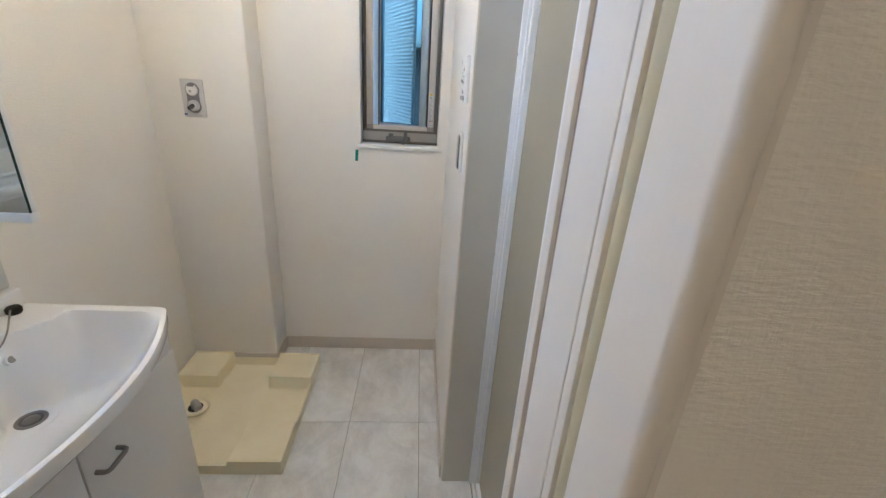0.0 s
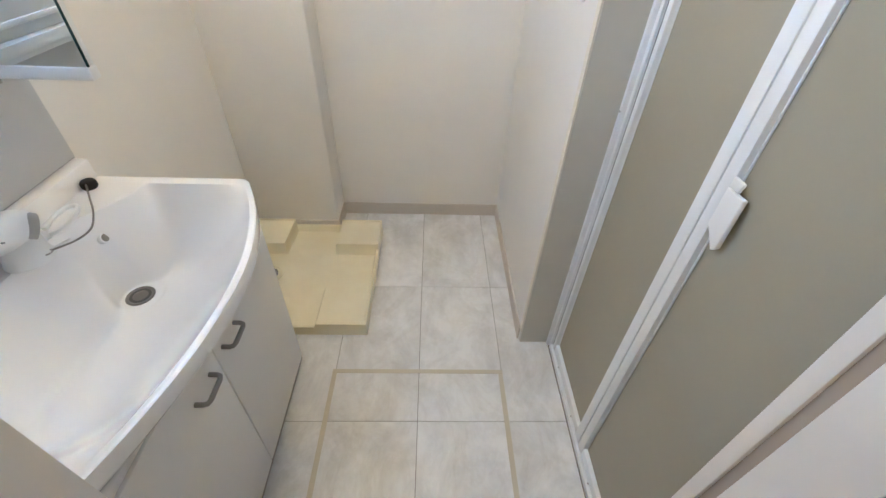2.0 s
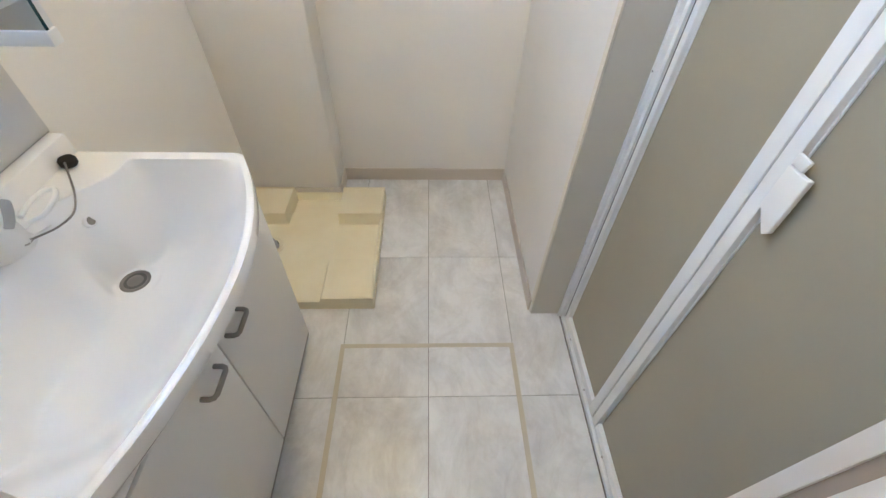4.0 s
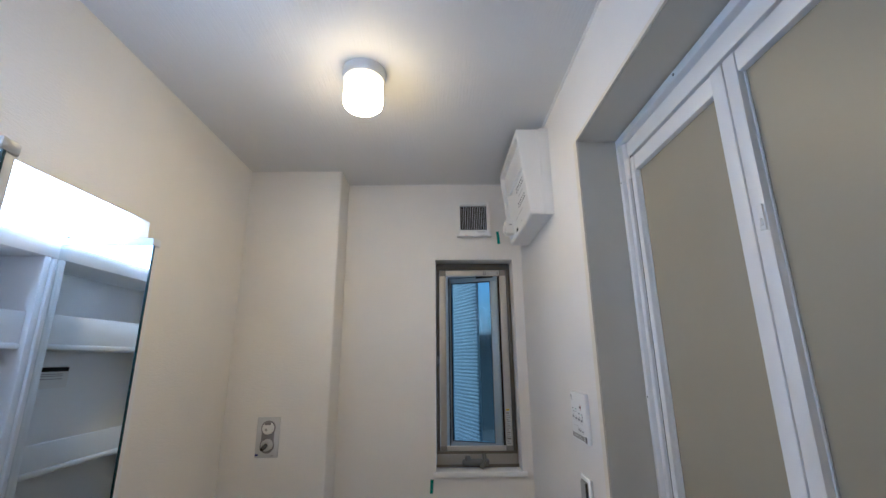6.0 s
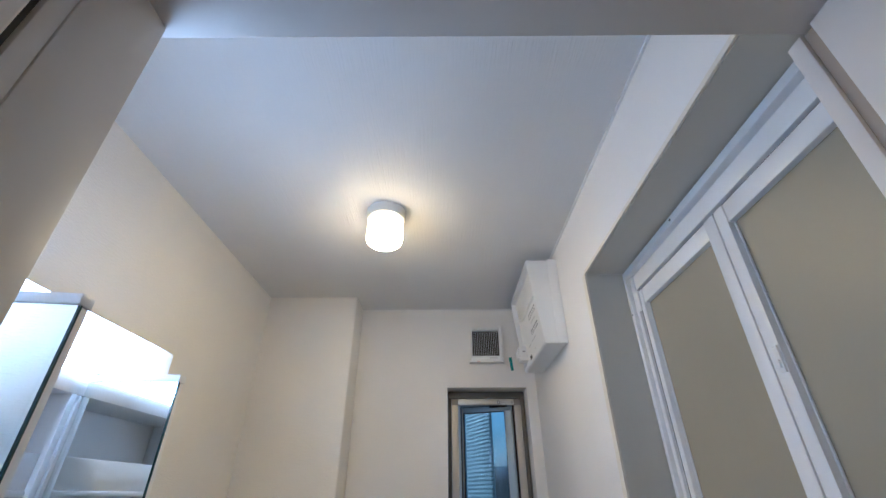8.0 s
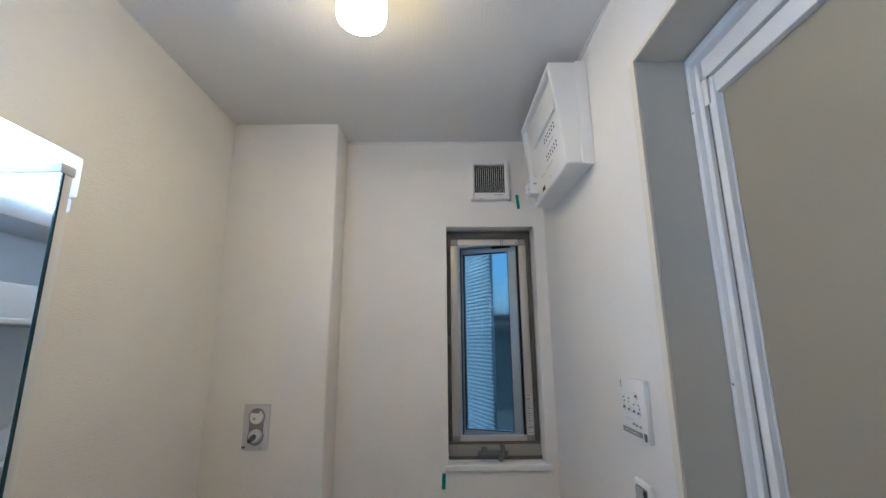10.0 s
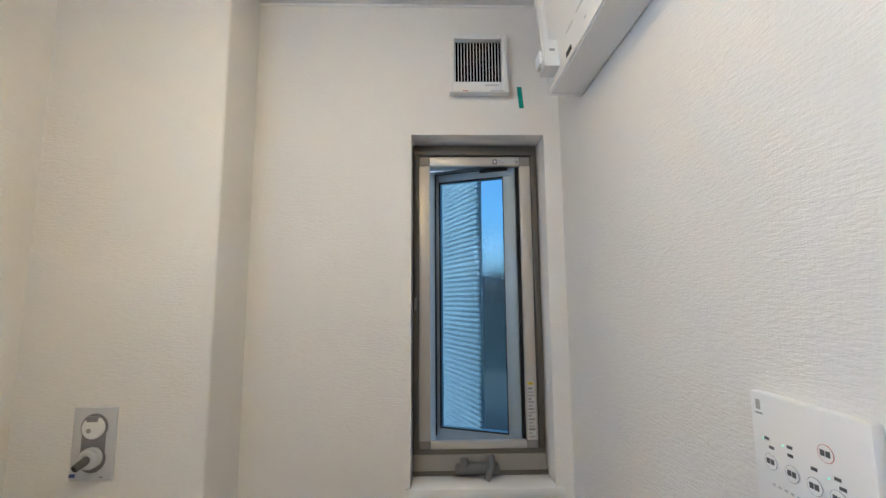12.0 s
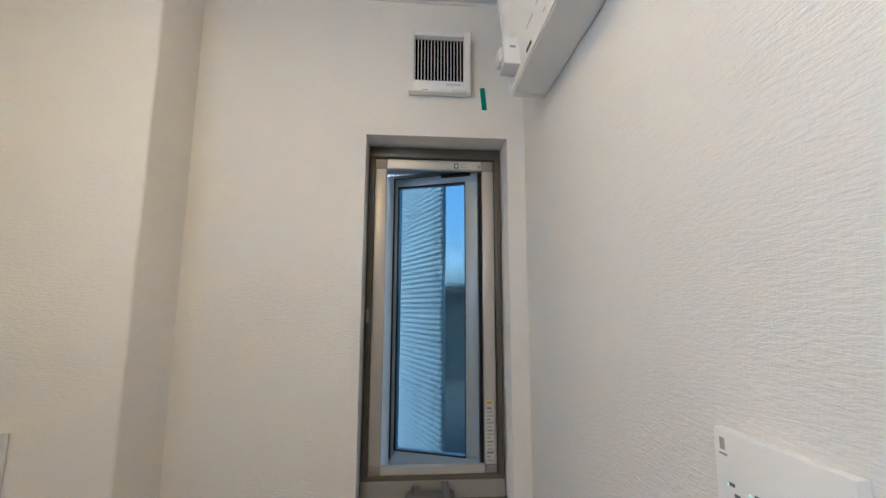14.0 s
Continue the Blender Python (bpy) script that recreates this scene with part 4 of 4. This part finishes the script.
# ---- ceiling lamp ----
LX, LY = -0.357, 1.262
lamp = thing("ceiling_lamp", (LX, LY, CEIL), "round white ceiling lamp with a glowing glass shade", "ceiling lamp")
part("base", lathe([(0.062, 0), (0.062, -0.022), (0.058, -0.030), (0.052, -0.032)], (LX, LY, CEIL - 0.0005), 56), PLASTIC, lamp, "white porcelain lamp base")
part("shade", lathe([(0.050, -0.0325), (0.056, -0.034), (0.057, -0.10), (0.054, -0.112), (0.046, -0.119), (0.02, -0.122)], (LX, LY, CEIL), 56), LAMP_GLASS, lamp, "glowing opal glass shade")

# lamp of the same kind in the hall, behind the way in
hall_lamp = copy_thing(lamp, pose(-0.62, -0.45, CEIL))
HALL_GLASS = material("glowing_hall_lamp_glass", (0.9, 0.9, 0.88), 0.3, Emission_Color=(1.0, 0.68, 0.36, 1), Emission_Strength=18.0)
for ob in hall_lamp.children:
    if ob.name.startswith("shade"):
        ob.data = ob.data.copy()
        ob.data.materials[0] = HALL_GLASS
hall_lamp["label"] = "round white ceiling lamp in the hall, glowing glass shade"

# ---- vent ----
def vent():
    t = thing("wall_vent", (0.027, BACK, 2.21), "small white wall vent with upright slats", "vent")
    y = BACK - 0.002
    part("backing", box(-0.041, y - 0.006, 2.142, 0.103, y + 0.001, 2.296), VOID, t, "black sheet in place of the unlit vent duct")
    fr = [(-0.0435, 2.138, -0.0405, 2.300), (0.087, 2.138, 0.104, 2.300), (-0.0405, 2.286, 0.087, 2.300), (-0.0405, 2.138, 0.087, 2.163)]
    for x0, z0, x1, z1 in fr:
        part("frame", box(x0, y - 0.024, z0, x1, y, z1, 0.002), PLASTIC, t)
    part("lower_rail", box(-0.054, y - 0.027, 2.1325, 0.106, y - 0.001, 2.1378, 0.002), PLASTIC, t)
    part("mark", box(-0.020, y - 0.0275, 2.1345, -0.006, y - 0.0268, 2.1362), INK_RED, t, "small red mark")
    part("mark", box(0.055, y - 0.0275, 2.1340, 0.092, y - 0.0268, 2.1366), LABEL, t, "pale grey mark")
    part("tab", box(0.016, y - 0.033, 2.1290, 0.042, y - 0.0272, 2.1350, 0.002), PLASTIC, t, "small pull tab")
    part("lettering", box(0.040, y - 0.0248, 2.150, 0.078, y - 0.0241, 2.155), LABEL, t, "faint grey lettering")
    slat = None
    for k in range(16):
        x = -0.0395 + k * 0.00836
        if slat is None:
            slat = part("slat", box(x, y - 0.021, 2.1635, x + 0.0016, y - 0.0200, 2.2855), PLASTIC, t)
        else:
            s = new("slat", slat.data)
            s.parent, s.matrix_parent_inverse = t, slat.matrix_parent_inverse.copy()
            s.location.x = k * 0.00836


vent()


# ---- distribution board on the east wall ----
def board():
    t = thing("distribution_board", (RIGHT, 1.72, 2.2), "white plastic distribution board with its cover removed", "fuse box")
    xw, xf, xo = RIGHT - 0.0005, 0.168, 0.132
    y0, y1, z0, z1 = 1.515, 1.925, 2.045, 2.360
    part("back_box", box(0.212, y0 + 0.017, z0 + 0.015, xw, y1 - 0.017, z1 - 0.015, 0.003), PLASTIC, t)

    def rim(ya, yb, za, zb):
        # wedge-shaped side: stands out further at the top than at the bottom
        bm = bmesh.new()
        dep = lambda z: xf + (xo - xf) * (z - z0) / (z1 - z0)
        vs = [bm.verts.new((x, y, z)) for y in (ya, yb) for x, z in ((xw, za), (xw, zb), (dep(zb), zb), (dep(za), za))]
        for f in ((0, 1, 2, 3), (7, 6, 5, 4), (0, 4, 5, 1), (1, 5, 6, 2), (2, 6, 7, 3), (3, 7, 4, 0)):
            bm.faces.new([vs[k] for k in f])
        bmesh.ops.bevel(bm, geom=list(bm.edges), offset=0.003, segments=2, affect="EDGES")
        return bm
    part("side", rim(y0, y0 + 0.018, z0, z1), PLASTIC, t)
    part("flange", box(0.211, y0 - 0.003, z0 - 0.002, xw, y0 + 0.004, z1 + 0.002, 0.0015), PLASTIC, t, "white back flange")
    part("side", rim(y1 - 0.018, y1, z0, z1), PLASTIC, t)
    part("side", rim(y0 + 0.0145, y1 - 0.0145, z0 + 0.0005, z0 + 0.016), PLASTIC, t)
    part("side", rim(y0 + 0.0145, y1 - 0.0145, z1 - 0.016, z1 - 0.0005), PLASTIC, t)
    bm = bmesh.new()
    a, b = 0.176, 0.152
    vs = [bm.verts.new(p) for p in ((a, y0 + 0.017, z0 + 0.015), (a, y1 - 0.017, z0 + 0.015), (b, y1 - 0.017, z1 - 0.015), (b, y0 + 0.017, z1 - 0.015),
                                    (a + 0.02, y0 + 0.017, z0 + 0.015), (a + 0.02, y1 - 0.017, z0 + 0.015), (b + 0.02, y1 - 0.017, z1 - 0.015), (b + 0.02, y0 + 0.017, z1 - 0.015))]
    for f in ((0, 1, 2, 3), (7, 6, 5, 4), (0, 4, 5, 1), (1, 5, 6, 2), (2, 6, 7, 3), (3, 7, 4, 0)):
        bm.faces.new([vs[k] for k in f])
    face = part("inner_face", bm, PLASTIC, t, "white slotted inner plate", smooth=False)

    def fx(z):
        return a + (b - a) * (z - z0 - 0.015) / (z1 - z0 - 0.03)
    part("raised_panel", box(fx(2.30) - 0.005, 1.56, 2.235, fx(2.25) + 0.004, 1.83, 2.335, 0.004), PLASTIC, face)
    for row in (2.216, 2.203, 2.156, 2.143):
        for k in range(6):
            y = 1.60 + k * 0.022
            part("slot", box(fx(row) - 0.0008, y, row - 0.003, fx(row) + 0.004, y + 0.0065, row + 0.003), DARK, face, "dark slot")
    for row, ya, yb in ((2.180, 1.62, 1.70), (2.120, 1.66, 1.74), (2.118, 1.76, 1.80), (2.085, 1.70, 1.71)):
        part("print", box(fx(row) - 0.0006, ya, row - 0.002, fx(row) + 0.003, yb, row + 0.002), LABEL, face, "faint printed line")
    br = part("breaker", box(0.140, 1.856, z0 + 0.036, 0.180, 1.908, z0 + 0.096, 0.004), PLASTIC, t, "white breaker block")
    part("breaker_step", box(0.132, 1.864, z0 + 0.046, 0.1395, 1.900, z0 + 0.076, 0.003), PLASTIC, br)
    part("marker", box(0.152, 1.8548, z0 + 0.070, 0.164, 1.8558, z0 + 0.075), MID_GREY, br)
    for k, (dy, dz) in enumerate(((0.006, 0.050), (0.030, 0.082), (0.012, 0.086), (0.026, 0.044))):
        part("marker", box(0.1392, 1.858 + dy, z0 + dz, 0.1402, 1.870 + dy, z0 + dz + 0.0025), MID_GREY, br)
    part("knock_out", box(fx(z0 + 0.03) - 0.001, 1.782, z0 + 0.020, fx(z0 + 0.03) + 0.004, 1.815, z0 + 0.040, 0.001), DARK, t, "dark cable hole")


board()


# ---- wall plates ----
def outlet():
    t = thing("washer_outlet", (-0.80, BUMP_Y, 1.295), "white laundry tap and socket plate with a grey spout", "wall outlet")
    y = BUMP_Y
    pl = part("plate", box(-0.845, y - 0.006, 1.222, -0.757, y, 1.367, 0.0028, segments=3), PLATE, t)
    for z in (1.327, 1.265):
        part("rosette", cylinder((-0.800, y - 0.0075, z), (-0.800, y - 0.004, z), 0.0275, sides=36), RECESS_GREY, t, "dark grey round recess")
    part("recess_web", box(-0.824, y - 0.0074, 1.270, -0.776, y - 0.005, 1.322), RECESS_GREY, t, "grey recess")
    soc = part("socket", lathe([(0.0225, 0), (0.0225, 0.004), (0.0205, 0.006), (0.004, 0.0065)], (0, 0, 0), 32), PLASTIC, t, "white round socket")
    soc.matrix_basis = pose(-0.800, y - 0.0075, 1.327, 90)
    part("socket_hole", cylinder((-0.806, y - 0.0148, 1.322), (-0.806, y - 0.0130, 1.322), 0.0048, sides=12), MID_GREY, t)
    # grey bar puts the shade at the socket's top into colour
    part("socket_shade", box(-0.813, y - 0.0150, 1.339, -0.789, y - 0.0070, 1.350, 0.002), RECESS_GREY, t)
    tap = part("tap_knob", lathe([(0.021, 0), (0.021, 0.010), (0.0185, 0.0105), (0.0185, 0.014), (0.016, 0.017), (0.011, 0.018), (0.004, 0.012)], (0, 0, 0), 32), PLATE, t, "grey-white ribbed tap")
    tap.matrix_basis = pose(-0.799, y - 0.0075, 1.268, 90)
    sp_ = part("spout", cylinder((-0.799, y - 0.018, 1.268), (-0.806, y - 0.042, 1.258), 0.0088, 0.0075, sides=18, bevel=0.001), INK, t, "dark hose nipple")
    part("spout_mouth", cylinder((-0.8058, y - 0.0415, 1.2583), (-0.8064, y - 0.0432, 1.2575), 0.0055, sides=14), DARK, sp_)
    part("mark", box(-0.843, y - 0.0078, 1.229, -0.831, y - 0.0068, 1.236, 0.0004), INK_BLUE, pl, "small blue mark")
    part("mark", box(-0.783, y - 0.0078, 1.228, -0.774, y - 0.0068, 1.231), MID_GREY, pl)


outlet()


def controller():
    t = thing("bath_controller", (RIGHT, 1.40, 1.43), "white bathroom dryer control panel with small round buttons", "control panel")
    x = RIGHT - 0.0115
    pl = part("body", box(x, 1.341, 1.364, RIGHT, 1.466, 1.488, 0.003), PLASTIC, t)
    yy = lambda s: 1.466 - s * 0.128      # s runs from the far edge to the near one
    zz = lambda s: 1.488 - s * 0.124

    def ink(s0, t0, s1, t1, mat=INK, name="print"):
        return part(name, box(x - 0.0006, yy(s1), zz(t1), x + 0.0004, yy(s0), zz(t0)), mat, t, smooth=False)
    ink(0.07, 0.06, 0.11, 0.14, MID_GREY)
    ink(0.06, 0.16, 0.13, 0.175, MID_GREY)
    ink(0.04, 0.86, 0.78, 0.95, GREY_PLASTIC, "print_band")
    ink(0.83, 0.85, 0.93, 0.97, INK, "print_block")
    for k in range(7):
        part("print", box(x - 0.0010, yy(0.17 + k * 0.08), zz(0.925 - 0.02 * (k % 2)), x - 0.0004, yy(0.11 + k * 0.08), zz(0.905 - 0.02 * (k % 2))), LABEL, t, smooth=False)
    for k in range(6):
        ink(0.17 + k * 0.055, 0.685, 0.195 + k * 0.055, 0.70, LABEL)
    for s, tt, c in ((0.66, 0.29, INK_RED), (0.18, 0.52, MID_GREY), (0.37, 0.54, MID_GREY), (0.55, 0.55, MID_GREY), (0.72, 0.56, MID_GREY), (0.50, 0.76, MID_GREY), (0.61, 0.77, MID_GREY), (0.74, 0.77, MID_GREY)):
        r = 0.0075 if tt < 0.7 else 0.0055
        bt = part("button", cylinder((x - 0.0012, yy(s), zz(tt)), (x + 0.001, yy(s), zz(tt)), r, sides=20), PLASTIC, t)
        bm = bmesh.new()
        tube([(x - 0.0010, yy(s) + r * math.cos(k * 0.4189), zz(tt) + r * math.sin(k * 0.4189)) for k in range(16)], 0.0003, 5, bm)
        part("button_ring", bm, c, bt)
        part("button_mark", box(x - 0.0018, yy(s) - r * 0.6, zz(tt) - r * 0.3, x - 0.0008, yy(s) - r * 0.08, zz(tt) + r * 0.35), INK, bt)
        part("button_mark", box(x - 0.0018, yy(s) + r * 0.1, zz(tt) - r * 0.3, x - 0.0008, yy(s) + r * 0.6, zz(tt) + r * 0.35), INK, bt)
    for s, tt in ((0.13, 0.34), (0.17, 0.40), (0.34, 0.34), (0.34, 0.40), (0.53, 0.42), (0.70, 0.42), (0.73, 0.47)):
        ink(s, tt, s + 0.045, tt + 0.022, INK)
    for s, tt in ((0.12, 0.36), (0.30, 0.36), (0.66, 0.45)):
        part("pilot_lamp", cylinder((x - 0.001, yy(s), zz(tt)), (x + 0.001, yy(s), zz(tt)), 0.0008, sides=10), GREEN_LED, t, "small green pilot lamp")


controller()


def switch_plate():
    t = thing("light_switch", (RIGHT, 1.40, 1.22), "white wall switch plate with a tall rocker", "light switch")
    part("plate", box(RIGHT - 0.009, 1.366, 1.160, RIGHT, 1.438, 1.280, 0.004, segments=3), PLASTIC, t)
    part("surround", box(RIGHT - 0.0105, 1.378, 1.168, RIGHT - 0.0085, 1.428, 1.270, 0.001), GREY_PLASTIC, t, "dark grey rocker surround")
    rk = part("rocker", box(RIGHT - 0.014, 1.392, 1.171, RIGHT - 0.010, 1.426, 1.267, 0.002), MID_GREY, t, "pale grey rocker")
    part("pilot_lamp", box(RIGHT - 0.0128, 1.380, 1.172, RIGHT - 0.0100, 1.390, 1.266), DARK, t, "dark indicator strip")


switch_plate()

# bits of green masking tape
for x, z, h in ((0.140, 2.131, 0.061), (-0.176, 1.0735, 0.052)):
    ob = new("tape_strip", mesh_of("tape_strip", box(-0.0065, -0.0012, -h / 2, 0.0065, 0, h / 2), TAPE))
    ob.matrix_world = pose(x, BACK - 0.0003, z, 0, -5 if x > 0 else 3, 0)
    tagged(ob, "short strip of green masking tape on the wall", "tape", "bits of tape")

# ---- floor pieces ----
GX = [LEFT + 0.001, -0.759, -0.453, -0.147, 0.159, 0.358]
GY = [-0.30, 0.299, 0.923, 1.547, BACK - 0.002]
shared = {}
for i in range(len(GX) - 1):
    for j in range(len(GY) - 1):
        w, l = GX[i + 1] - GX[i] - 0.0022, GY[j + 1] - GY[j] - 0.0022
        key = (round(w, 3), round(l, 3))
        if key not in shared:
            shared[key] = mesh_of("tile", box(-w / 2, -l / 2, -0.004, w / 2, l / 2, 0.0, 0.0006, segments=1), TILE)
        tile = new("tile", shared[key])
        tile.parent = floor
        tile.location = ((GX[i] + GX[i + 1]) / 2, (GY[j] + GY[j + 1]) / 2, 0.0)
hatch = tagged(new("floor_hatch"), "cream edging frame of an underfloor storage hatch, flush in the tiles", "floor hatch")
HX0, HX1, HY0, HY1, HW = -0.463, 0.162, 0.496, 1.122, 0.016
for a in ((HX0, HY1 - HW, HX1, HY1), (HX0, HY0, HX1, HY0 + HW), (HX0, HY0 + HW, HX0 + HW, HY1 - HW), (HX1 - HW, HY0 + HW, HX1, HY1 - HW)):
    part("hatch_edge", box(a[0], a[1], -0.001, a[2], a[3], 0.0016, 0.0005, segments=1), HATCH, hatch)
